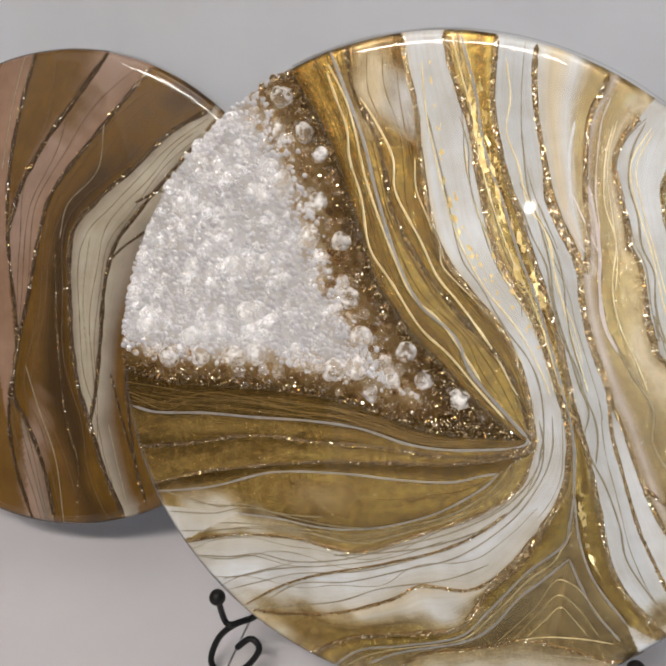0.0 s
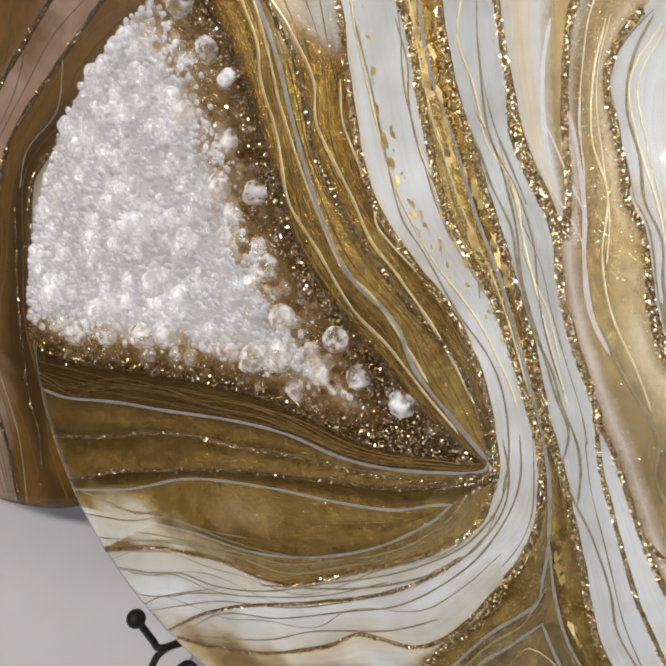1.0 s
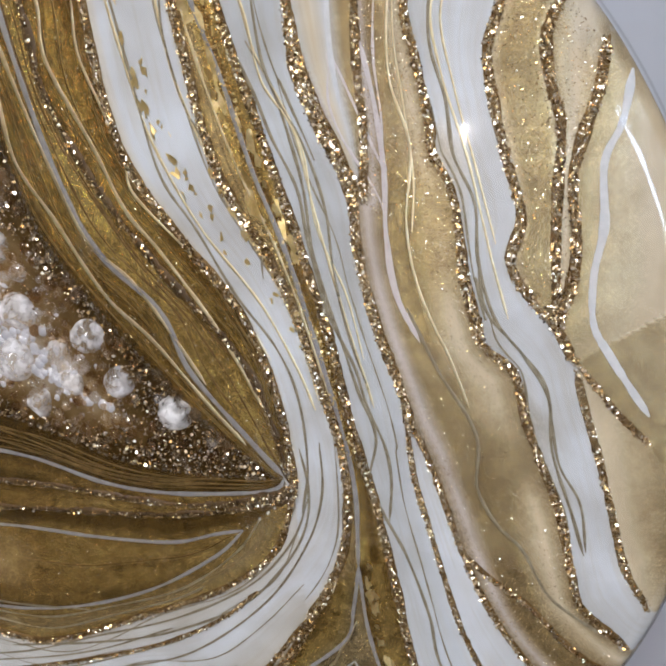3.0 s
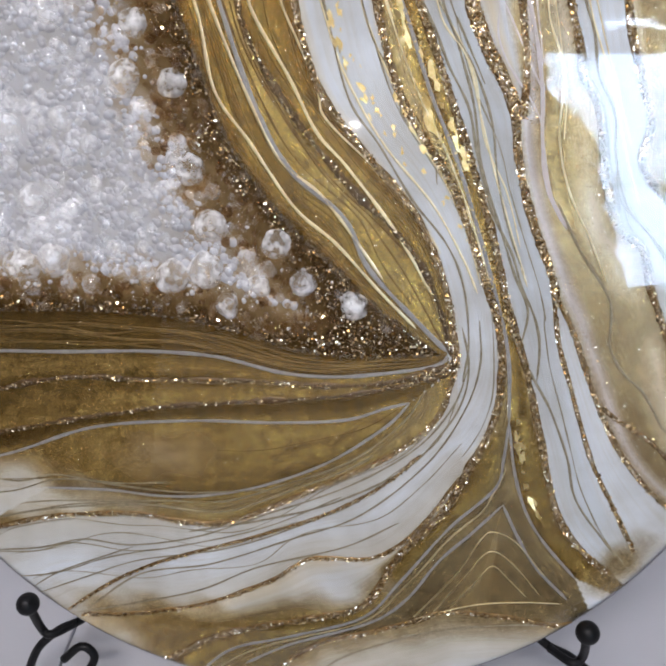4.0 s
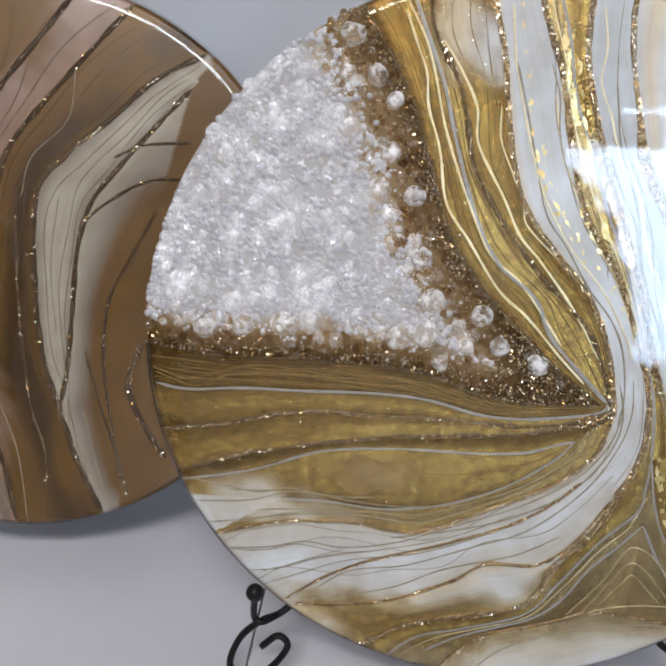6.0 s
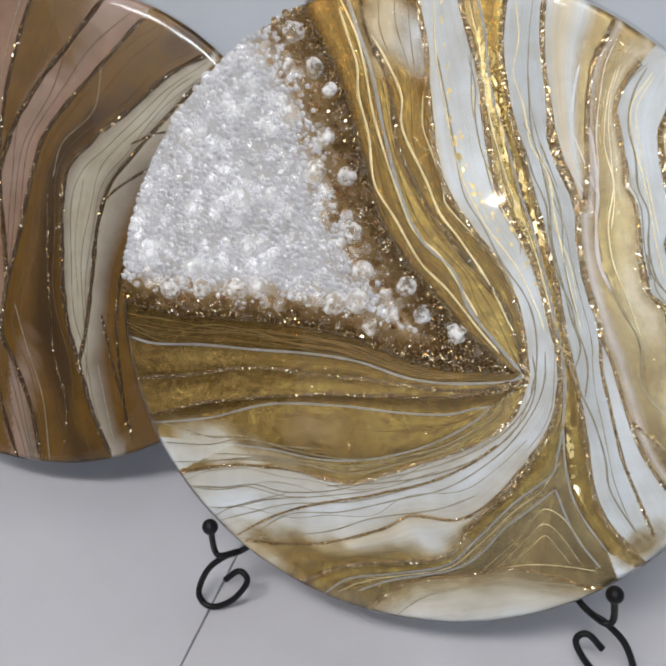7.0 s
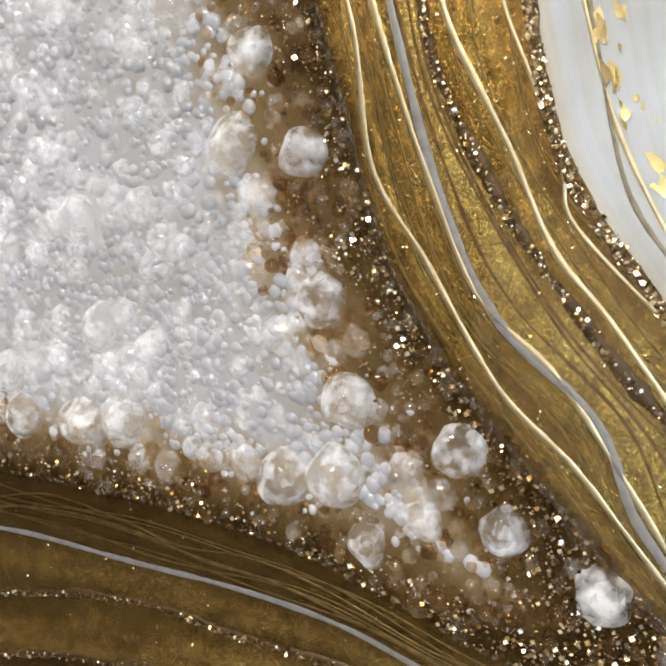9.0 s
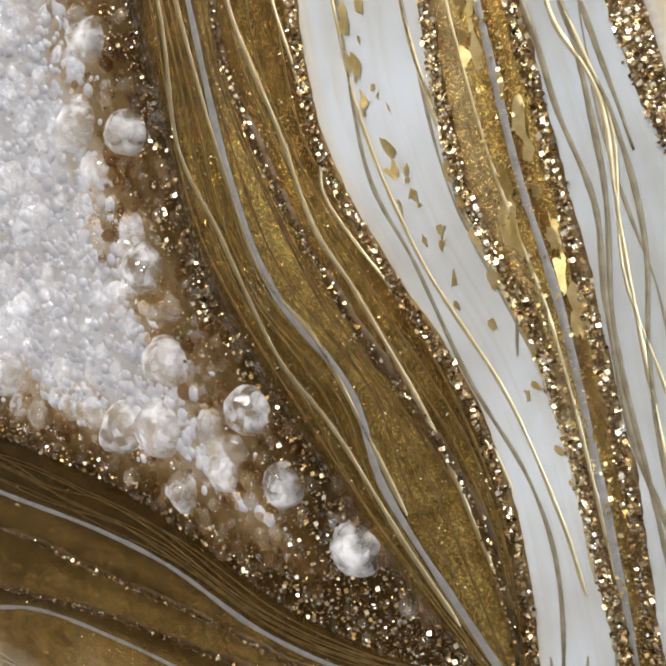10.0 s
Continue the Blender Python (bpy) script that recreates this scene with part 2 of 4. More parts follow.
# ---- room ----
def slab(name, lo, hi, material):
    return tagged(part(name, box(lo, hi), material, smooth=False), kind="structure")


slab("floor", (-1.25, WALL_FRONT - 0.1, FLOOR - 0.1), (2.6, WALL_BACK + 0.1, FLOOR), BOARDS)
slab("ceiling", (-1.25, WALL_FRONT - 0.1, CEILING), (2.6, WALL_BACK + 0.1, CEILING + 0.1), WHITE_PAINT)
slab("wall_north", (-1.25, WALL_BACK, FLOOR), (2.6, WALL_BACK + 0.1, CEILING), WALL)
slab("wall_east", (2.6, WALL_FRONT - 0.1, FLOOR), (2.7, WALL_BACK + 0.1, CEILING), ROOM)
# the wall with the window, built round its opening
WX, WZ = (0.74, 1.46), (0.40, 1.86)
slab("wall_south", (-1.25, WALL_FRONT - 0.1, FLOOR), (WX[0], WALL_FRONT, CEILING), CREAM_PAINT)
slab("wall_south", (WX[1], WALL_FRONT - 0.1, FLOOR), (2.6, WALL_FRONT, CEILING), CREAM_PAINT)
slab("wall_south", (WX[0], WALL_FRONT - 0.1, FLOOR), (WX[1], WALL_FRONT, WZ[0]), CREAM_PAINT)
slab("wall_south", (WX[0], WALL_FRONT - 0.1, WZ[1]), (WX[1], WALL_FRONT, CEILING), CREAM_PAINT)
# unseen dark wall, added close in to dim what the gold mirrors
slab("wall_west", (-1.35, WALL_FRONT - 0.1, FLOOR), (-1.25, WALL_BACK + 0.1, CEILING), UNSEEN_DARK_WALL)
window = tagged(new("window_1"), kind="structure")
wy = WALL_FRONT - 0.06
for lo, hi in (((WX[0], WZ[0]), (WX[0] + 0.03, WZ[1])), ((WX[1] - 0.03, WZ[0]), (WX[1], WZ[1])), ((WX[0] + 0.03, WZ[0]), (WX[1] - 0.03, WZ[0] + 0.03)),
               ((WX[0] + 0.03, WZ[1] - 0.03), (WX[1] - 0.03, WZ[1])), ((WX[0] + 0.03, 1.61), (WX[1] - 0.03, 1.775)), ((WX[0] + 0.03, 0.93), (WX[1] - 0.03, 0.95))):
    part("window_frame", box((lo[0], wy - 0.02, lo[1]), (hi[0], wy + 0.02, hi[1]), 0.003), FRAME, window)
part("window_sill", box((WX[0] - 0.04, WALL_FRONT + 0.002, WZ[0] - 0.03), (WX[1] + 0.04, WALL_FRONT + 0.09, WZ[0] - 0.002), 0.004), FRAME, window)
tagged(part("backdrop", box((WX[0] - 0.2, WALL_FRONT - 0.32, WZ[0] - 0.2), (WX[1] + 0.2, WALL_FRONT - 0.3, WZ[1] + 0.2)), PANE_SKY, smooth=False), kind="structure")

# a curtain drawn slantwise across the window
folds, drop = 60, 28
cv = []
for j in range(drop):
    z = 1.90 - j / (drop - 1) * 1.62
    end = float(np.interp(z, (0.3, 0.5, 0.92, 1.2, 1.46, 1.60, 1.66), (1.18, 1.15, 1.07, 1.03, 0.79, 0.78, 1.06)))
    cv += [(0.61 + (end - 0.61) * i / (folds - 1), WALL_FRONT + 0.03 + 0.012 * math.sin(i * 0.9) * (0.6 + 0.4 * math.sin(i * 0.23)), z) for i in range(folds)]
curtain = tagged(mesh_part("curtain", quads("curtain", cv, drop, folds), ROOM), "pale plain curtain drawn aside on a bright window", "curtain")
curtain.modifiers.new("cloth", "SOLIDIFY").thickness = 0.003
# a bulb on a cord, and the long ceiling light
bulb_at = Vector((-0.18, -3.2, 1.015))
pendant = empty("pendant_lamp", Matrix.Translation(bulb_at), "small bare glowing bulb on a thin ceiling cord", "lamp")
bm = bmesh.new()
bmesh.ops.create_uvsphere(bm, u_segments=24, v_segments=16, radius=0.0085)
part("bulb", bm, BULB, pendant)
bm = bmesh.new()
bmesh.ops.create_cone(bm, cap_ends=True, segments=16, radius1=0.016, radius2=0.012, depth=0.04, matrix=pose(0, 0, 0.046))
part("socket", bm, IRON, pendant)
bm = bmesh.new()
bmesh.ops.create_cone(bm, cap_ends=True, segments=8, radius1=0.003, radius2=0.003, depth=CEILING - bulb_at.z - 0.066, matrix=pose(0, 0, (CEILING - bulb_at.z + 0.066) / 2))
part("cord", bm, IRON, pendant)
tray = empty("ceiling_light", Matrix.Translation((-0.25, -1.3, CEILING)), "long flat white ceiling light with a glowing diffuser", "lamp")
part("frame", box((-0.65, -0.24, -0.035), (0.65, 0.24, 0.0), 0.004), FRAME, tray)
part("diffuser", box((-0.61, -0.205, -0.039), (0.61, 0.205, -0.0355)), TUBE, tray, smooth=False)

# ---- table ----
table = empty("table", Matrix.Translation((0, -0.2, TABLE)), "plain white laminate table of two boards with a fine seam", "table")
SEAM = -0.110
part("board", box((-1.1, -0.02, -0.03), (SEAM - 0.0005, 0.405, 0), 0.0006), TOP, table)
part("board", box((SEAM + 0.0005, -0.02, -0.03), (1.1, 0.405, 0), 0.0006), TOP, table)
part("underframe", box((-1.05, 0.01, -0.09), (1.05, 0.38, -0.0305), 0.002), TOP, table)
for sx in (-1.0, 1.0):
    for sy in (0.045, 0.34):
        part("leg", box((sx - 0.03, sy - 0.03, FLOOR - TABLE), (sx + 0.03, sy + 0.03, -0.0905), 0.003), TOP, table)

# ---- the resin discs ----
RADIUS, DEEP, ROUND = 153.5, 14.0, 3.5  # millimetres
DISC = pose(0, 0, 0, -18, 0, 0) @ pose(0, 0, 0, 0, -4.9, 0)
BACK = pose(-0.2523, 0.0948, -0.0094, 0, 0, 7.5) @ pose(0, 0, 0, -26.2, 0, 0)

white, pearl, cream, beige = (0.62, 0.645, 0.675), (0.56, 0.59, 0.62), (0.66, 0.585, 0.44), (0.52, 0.41, 0.22)
gold, brown, dark, taupe = (0.62, 0.455, 0.155), (0.285, 0.170, 0.045), (0.12, 0.065, 0.014), (0.40, 0.32, 0.18)
lilac, rose, sand, grey = (0.56, 0.515, 0.50), (0.27, 0.172, 0.122), (0.135, 0.072, 0.016), (0.225, 0.19, 0.16)
ochre, umber = (0.60, 0.43, 0.155), (0.26, 0.165, 0.052)
bronze, tan, walnut = (0.47, 0.325, 0.095), (0.40, 0.30, 0.17), (0.055, 0.028, 0.008)
# ivory: creamy white, darkened in place of the weaker light low on the disc
ivory = (0.56, 0.54, 0.485)
mauve, honey = (0.30, 0.215, 0.175), (0.135, 0.070, 0.008)
shell = (0.40, 0.365, 0.30)
MICA = {gold: 0.9, brown: 0.95, dark: 0.8, ochre: 0.9, umber: 0.9, beige: 0.75, taupe: 0.9, sand: 0.3, honey: 0.35, bronze: 0.95, tan: 0.35, walnut: 0.3}

LINES = {}
EXTRA = []


def line(name, *knots):
    """A painted line on a disc, as knots in millimetres from its middle."""
    LINES[name] = spline(knots)


line('druse_r', (-49.1, 140.5), (-37, 117.3), (-30.5, 98.3), (-25.6, 79.3), (-21, 60.1), (-13.8, 40.7), (1.4, 18.7), (17.6, 0.5), (30.2, -13), (44.8, -24.8))
line('pen_main', (-32.3, 152.8), (-25.7, 132.5), (-18.9, 110.2), (-14.7, 87.8), (-7.8, 59.4), (1.5, 37.9), (16.8, 22.2), (23.5, 5.3), (39.3, -14.9), (46.9, -23.8))
line('pen_back', (46.9, -24.2), (44.7, -27.3), (35.1, -29.1), (12.3, -30.1), (-7.2, -27.7), (-29, -20.8), (-51.8, -17.4), (-82.3, -15.7), (-109.5, -13.8), (-135.6, -13.6), (-149.4, -10.4))
line('gold_a', (-33.5, 140.8), (-29.6, 127.5), (-26.0, 115.8), (-25.7, 102.6), (-21.6, 85.6), (-19.3, 63.4), (-10.4, 47.6), (1.6, 26.5), (13.7, 14.1), (26.6, -2.6), (37.0, -15.0))
line('gold_b', (-32.5, 143.9), (-25.7, 128.0), (-22.1, 112.2), (-19.1, 93.9), (-13.4, 73.4), (-8.8, 59.6), (-1.4, 41.3), (10.4, 29.5), (19.8, 15.0), (27.5, 1.8))
line('dots_a', (-23.8, 150), (-22.2, 132.1), (-13.9, 113.3), (-10.2, 96.7), (-7.6, 78.1), (3.4, 55.1), (19.1, 32), (36.7, 10.9), (44.2, -6.2), (48.1, -25.3))
line('gold_c', (-19.1, 128.3), (-12.4, 116.5), (-6.2, 101.4), (-5.8, 86.5), (3.9, 65.1), (10.6, 48.8), (19.1, 37.5), (32.6, 16.7), (42.8, -4.2))
line('gold_d', (3.5, 100.8), (3.3, 87.7), (7.8, 74.2), (12.1, 60.6), (14.0, 52.1), (29.3, 34.8), (37.7, 24.4), (46.1, 8.9))
line('vein_a', (0.7, 152.5), (2.5, 136.4), (5.3, 120.3), (6.1, 102.5), (8.5, 78.9), (13.1, 60.2), (25.1, 41.2), (38.9, 22.2), (46.3, 1.4), (49.2, -17.6), (49.4, -29.2))
line('vein_a_low', (49.4, -29.2), (41.8, -47), (24.4, -59.9), (-1.6, -70.6), (-31.1, -81.3), (-48.2, -80.9), (-65.5, -77.1), (-97.4, -76.8), (-129.1, -82.6))
line('gold_e', (8.6, 140.3), (9.3, 119.8), (12.0, 101.9), (16.3, 80.5), (20.9, 63.7), (30.9, 43.3), (44.4, 24.4), (52.8, 7.2), (57.1, -4.8))
line('vein_b', (18.7, 151.2), (21.4, 134.2), (27.5, 112.9), (30.8, 88), (36.7, 57.2), (50, 31.2), (58, 5.1), (63.5, -17.4), (62.9, -40.4), (57.1, -56.3), (50, -67))
line('vein_b_low', (50, -67), (32.8, -88), (16.9, -97.6), (-5.1, -97.3), (-20.1, -105.5), (-46.4, -114.4), (-71.2, -117.4), (-91.9, -117.2))
line('vein_b_out', (56.1, -58.3), (42.5, -81.2), (26.7, -96.8), (13, -116.1), (-4.4, -121.1), (-38.6, -126.7), (-62.6, -137.2))
line('pen_mid', (25.6, 149), (30.7, 124.6), (33.2, 101.9), (40.2, 78.5), (45.9, 56.7), (53.2, 34.7), (61.2, 1.4), (66, -24.9), (65.7, -49))
line('pen_mid_l', (65.7, -49), (63.6, -61.8), (60.3, -72.9), (44.2, -87.2), (26.2, -107.4), (11.8, -121.6), (-15.2, -128.8), (-36.9, -133.3), (-50.7, -142.8))
line('pen_mid_r', (65.7, -49), (67.1, -67.6), (70.8, -83.2), (76.8, -94.7), (86.4, -108))
line('pen_apex_l', (62.8, -79), (51.5, -89.7), (40, -99.9), (27.9, -114.7), (13.7, -124), (-15.4, -132.1), (-33, -139.7))
line('pen_apex_r', (62.8, -79), (67.1, -90.5), (73.1, -103.1), (83.6, -116.3))
line('vein_c', (40.3, 147.8), (37.8, 127.3), (38, 111.9), (42.3, 88.9), (49.3, 63.7), (56.3, 38.3), (62.2, 14.4), (66.6, -9.8), (71.9, -32.4), (75.8, -55.4), (80.6, -82.5), (89.1, -97.7), (99.4, -107.7))
line('line_f', (42.8, 87.1), (48, 74.9), (51.4, 64.5), (56.8, 51.8), (58.6, 38.9), (62.3, 21.1), (68.1, 7.2), (70.8, -3.4), (74.8, -14.3), (76, -24.1), (74.9, -35.3))
line('line_g', (47, 86.7), (52.4, 76.5), (56.1, 63.1), (58.4, 51.6), (59.9, 34.5), (65.1, 14.2), (68.8, 0.2), (72.6, -11.8), (70.3, -24), (73.8, -34), (79.1, -45.6), (84.3, -62.7), (87.3, -79), (100, -99.6))
line('vein_d', (57.4, 91.5), (58.9, 77.9), (63.2, 65.6), (69.7, 50.9), (70.9, 36), (74.3, 18.3), (80, -0.2), (81.8, -9.7))
line('vein_d_up', (56.1, 142.6), (54.6, 130.4), (55.2, 111.9), (60.1, 80.6), (67.2, 61), (72.8, 48.3))
line('vein_d_l', (80.4, -2.6), (81.9, -21.8), (85.3, -36.7), (88.3, -49.5), (92.5, -65.3), (99.2, -81.6), (106.1, -98.3))
line('vein_d_r', (81.9, -8.5), (86.5, -19.4), (93.2, -41.9), (98.6, -56.1), (104.2, -66.6), (111, -75.9), (119.1, -84), (126.1, -86.3))
line('vein_d_x', (94.2, -43.8), (99.8, -49.6), (110, -57.4), (118, -66.5), (126, -73.1), (133.9, -74.3))
line('vein_d2', (84.2, 129.4), (80.9, 120.9), (75, 108.3), (73.2, 81.4), (74, 64.1), (72.8, 48.3))
line('lilac', (74.3, 84.2), (77, 69.5), (78.3, 54.3), (78, 38.8), (79.6, 25.7), (85, 13.3))
line('line_h', (82.1, 22.3), (89.1, 6.3), (97.9, -10.2), (97.9, -24.6), (102.4, -34.5), (109, -42), (115.7, -54.8), (129.3, -65.1))
line('vein_e_up', (94.2, 108.7), (88, 101.2), (84.6, 91.2), (86.7, 79.4), (89.5, 64.5), (89.7, 58.8), (94.2, 48.3), (96.5, 29.7), (100, 14.6))
line('vein_e', (95.3, 32.4), (97.6, 21.5), (100.1, 12.6), (107.4, 5.6), (109.9, -5.9), (113.6, -17.7), (118, -31), (120.8, -47.2), (123.6, -57.4), (134.9, -68))
line('line_i', (96.7, 106.7), (91.6, 96.5), (89.9, 83.6), (93.2, 69.9), (94.6, 57.8), (99.1, 46.5), (99.6, 32.9), (103.1, 19.1), (109.8, 9.7), (115.4, -0.9), (116.2, -14.5), (120.8, -30.9), (123.7, -42.2))
line('line_j', (99.5, 30.9), (101.2, 20.9), (106.9, 13.4), (114.5, 3.1), (116.2, -8.1), (118, -18.4), (122.8, -28.2), (124.2, -41.2))
line('vein_f', (113.7, 104.3), (107.7, 99.6), (105.6, 89.2), (102.6, 80.1), (103.7, 69.5), (105.7, 58.7), (109.5, 43), (106.9, 32.4), (111.9, 23), (116.5, 17.5), (121.5, 8.2))
line('vein_f_low', (121.6, 6.1), (124.3, -5.3), (127.6, -18.1), (129.9, -28.8), (133.4, -44.7), (139.1, -56.1))
line('vein_g', (123.9, 93.5), (118.9, 89.5), (115.3, 81.7), (116.2, 71.6), (118.3, 62.9), (117.7, 50.6), (117.1, 35.9), (117.4, 18.1))
line('vein_h', (129.3, 84.6), (127.4, 76.8), (126.2, 69.5), (123.3, 61.1), (120.8, 50.6), (121.6, 39.8), (121.1, 29.6), (117.9, 17.7))
line('vein_k', (121.9, 8.3), (126.4, 2), (131.8, -5.2), (138.3, -11.9))
line('pen_right', (133.3, 74.8), (131.1, 62.7), (127.5, 54.2), (127.6, 40.1), (125.5, 29), (125.5, 17.6), (129, 10.3), (134.3, 1.3), (138.2, -4.9))
line('druse_b', (-152.9, 8.9), (-126.5, 2.2), (-98.8, 0), (-70, -2.1), (-42.5, -6.2), (-22.3, -12.1), (-2.8, -19.8), (16.5, -23.4), (33.4, -24.1), (44.8, -24.8))
line('dots_b', (-150.2, -31.8), (-130.4, -30.7), (-113.5, -28.7), (-83.2, -24.9), (-52.6, -27.5), (-19.4, -29.8), (2.4, -32.7), (23.6, -33.4), (47, -29.6))
line('dots_c', (-144, -52.1), (-112.8, -44.2), (-84.6, -40.5), (-49.1, -37.3), (-19.9, -37), (8.1, -37), (29.3, -34.8), (47, -30.4))
line('lobe_up', (-144.2, -56.3), (-108.9, -51.9), (-75.9, -43.5), (-41.1, -42.9), (-12.2, -45.1), (11.5, -45.4), (25.2, -42.1), (33.7, -40.4))
line('lobe_low', (33.7, -40.4), (24.9, -48.7), (4.9, -60.4), (-17.7, -67.9), (-38.9, -71), (-56.1, -70.4), (-73.6, -67.4), (-96.2, -65.5))
line('thin_a', (-135.8, -66.3), (-110.4, -66.2), (-91.3, -62.3), (-68.9, -65), (-51.4, -65.4))
line('thin_b', (-132.1, -76.9), (-111.4, -75.3), (-87.7, -72.2), (-65.2, -73.1), (-47.8, -76.1))
line('thin_c', (-123.7, -89.4), (-103.3, -89), (-86.7, -86.3), (-68.8, -89.3), (-44.3, -86.8), (-18.4, -79), (10.3, -69.9), (34, -57.4), (47.5, -42.9), (53.4, -29.1))
line('thin_d', (-112.3, -107), (-97.2, -98.9), (-68.8, -90))
line('thin_e', (-107.6, -107.8), (-88.1, -101.6), (-67, -95.5), (-34, -91.9), (-2.3, -82.2), (22, -71.2))
line('dots_d', (-97.6, -115.1), (-79.2, -104.3), (-62.7, -97.4), (-44.8, -92.7), (-18.9, -86.5), (5.9, -78.5), (24, -69.1), (35.8, -59.3))
line('thin_f', (-89.3, -114.4), (-67.5, -101.1), (-40.8, -97.9), (-10.8, -89.1), (13.7, -81.1), (37.5, -63.2), (51.1, -44.7), (57, -29), (57.4, -13.7))
line('thin_g', (-94.2, -116.4), (-68.5, -112.6), (-45.9, -108.3), (-23.9, -99.9), (7.2, -93.1), (27.2, -84.3))
line('bottom_v', (-29.5, -151.3), (-18.2, -140.3), (-5.2, -132.1), (11.7, -128.2), (28.2, -124.3), (42.3, -120.3), (62, -122.8), (77.4, -126.4), (86.9, -126.1))
line('bottom_t', (-14.1, -151.4), (1.1, -139.4), (22.1, -131.6), (42.3, -127.3), (65.9, -126.1), (81.3, -127.3))
line('tri_a', (30.2, -121.7), (46.1, -105.0), (54.8, -92.0), (59.5, -89.1), (67.2, -93.8), (76.0, -106.7), (82.8, -115.6))
line('tri_b', (37.3, -119.9), (49.1, -105.9), (57.7, -96.6), (65.5, -101.7), (74.3, -114.3))
line('knot', (35.9, -32.1), (41.5, -30.5), (47.1, -29.2), (50.3, -24.3))
line('gold_f', (43.4, 137.3), (44.7, 121.8), (42.6, 107.9), (47.1, 93.4), (50.2, 77.3), (57.0, 65.7), (60.5, 47.6), (65.6, 24.2), (72.6, -3.8))
line('gold_g', (45.8, 98.3), (49.1, 83.8), (54.5, 72.3), (59.0, 60.8), (60.9, 42.7), (67.2, 25.9), (70.7, 9.0))
line('gold_h', (84.4, 106.7), (81.1, 93.1), (80.6, 75.9), (84.7, 59.9), (83.0, 42.2), (85.5, 25.8), (92.2, 9.1), (96.5, -3.5))
line('gold_i', (85.9, 108.1), (82.6, 96.1), (82.0, 83.7), (83.6, 69.5), (85.2, 53.5), (84.3, 40.5))
line('gold_j', (98.7, 104.2), (90.8, 91.0), (92.5, 75.4), (97.9, 56.3), (102.6, 33.7), (106.2, 19.0))
line('gold_k', (99.4, 102.7), (92.8, 89.3), (95.3, 72.1), (99.2, 56.2), (103.7, 36.9))
line('cream_a', (25.2, 104.3), (26.0, 93.0), (28.5, 78.3), (34.3, 61.6), (39.3, 48.1), (47.6, 32.8), (54.4, 15.8), (58.2, -2.2))
line('tri_c', (43.2, -118.3), (52.0, -108.8), (58.4, -102.3), (64.0, -107.8), (69.5, -114.7))
line('tri_d', (30.2, -122.8), (42.2, -119.5), (54.1, -117.3), (67.6, -117.0), (81.0, -117.9))
line('thin_h', (-145.2, -54.0), (-126.9, -57.7), (-106.9, -62.3), (-92.1, -60.6), (-70.5, -65.7), (-45.3, -69.6), (-18.3, -69.7))
line('thin_j', (-126.0, -89.7), (-105.5, -90.4), (-90.4, -87.6), (-68.5, -91.7), (-46.3, -89.6), (-18.9, -83.9), (8.2, -73.6))
line('thin_k', (-117.6, -100.8), (-98.7, -99.5), (-79.7, -94.2), (-59.2, -91.1))
line('fold_a', (-150.0, -3.2), (-135.1, -8.7), (-118.5, -5.5), (-102.1, -3.5), (-80.9, -6.9), (-66.9, -10.3), (-49.2, -10.3), (-31.8, -14.3), (-11.2, -22.1), (9.6, -25.8), (30.3, -25.0))
line('fold_b', (-149.4, -5.2), (-131.8, -12.2), (-116.9, -7.8), (-95.2, -7.1), (-73.9, -9.6), (-59.9, -12.8), (-42.4, -14.8), (-21.6, -20.7), (0.9, -27.2), (26.8, -26.7))
line('wind_a', (9.9, 118.2), (14.1, 96.9), (17.4, 77.2), (21.5, 56.9), (29.5, 43.2), (38.4, 26.1), (48.2, 11.5), (52.8, -2.3), (53.7, -20.7), (51.2, -34.1))
line('wind_b', (23.5, 116.3), (26.6, 102.8), (26.4, 90.5), (29.6, 74.4), (35.3, 61.2), (37.5, 50.1), (45.3, 39.6), (46.2, 30.0))
line('wind_c', (48.6, 108.0), (51.0, 80.5), (58.9, 62.8), (63.4, 47.2), (64.5, 31.1), (67.4, 14.6), (71.7, 0.3))
line('wind_d', (51.8, -15.6), (53.4, -27.2), (51.5, -39.0), (44.4, -50.9), (30.3, -64.5), (5.3, -75.7), (-20.2, -81.3), (-47.6, -84.8))
line('white_a', (69.8, 109.7), (67.4, 96.4), (67.3, 82.3), (68.9, 69.6))
line('b_one', (-16.7, 151.4), (-27.8, 118.1), (-37, 77.5), (-39.1, 33.5), (-33.7, -33), (-40.6, -77.7), (-36.7, -114.1), (-25.2, -150.2))
line('b_two', (32.9, 148.9), (10.8, 121.6), (-11.8, 94.3), (-30.3, 63.6), (-40, 33.5))
line('b_three', (61.2, 137.5), (32.3, 107.2), (-4.8, 65.5), (-15.7, 38.6), (-25.6, -5.3), (-34.4, -41.3), (-36.8, -69.2), (-27.1, -88.6), (-15.6, -119), (-8.6, -153.7))
line('b_four', (101.2, 110.6), (73.4, 97), (50.5, 77.2), (22.9, 55.3), (5.8, 32.7), (4.3, -21.9), (8.4, -60.3), (17.7, -90.4), (26.1, -117.6), (40.3, -148.7))
line('b_dots', (-5.6, 22), (-5.5, -5.4), (-4.3, -38.4), (0.1, -82.5), (8.4, -115.5), (6.4, -153))
line('b_five', (92.8, 91.4), (73.1, 71.1), (51.6, 47.8), (36.1, 28.1), (28.2, 2.5), (24.7, -32.8), (21, -65.6), (15.7, -89))
line('b_seven', (92.2, 61.8), (67, 60.8), (49.7, 54))
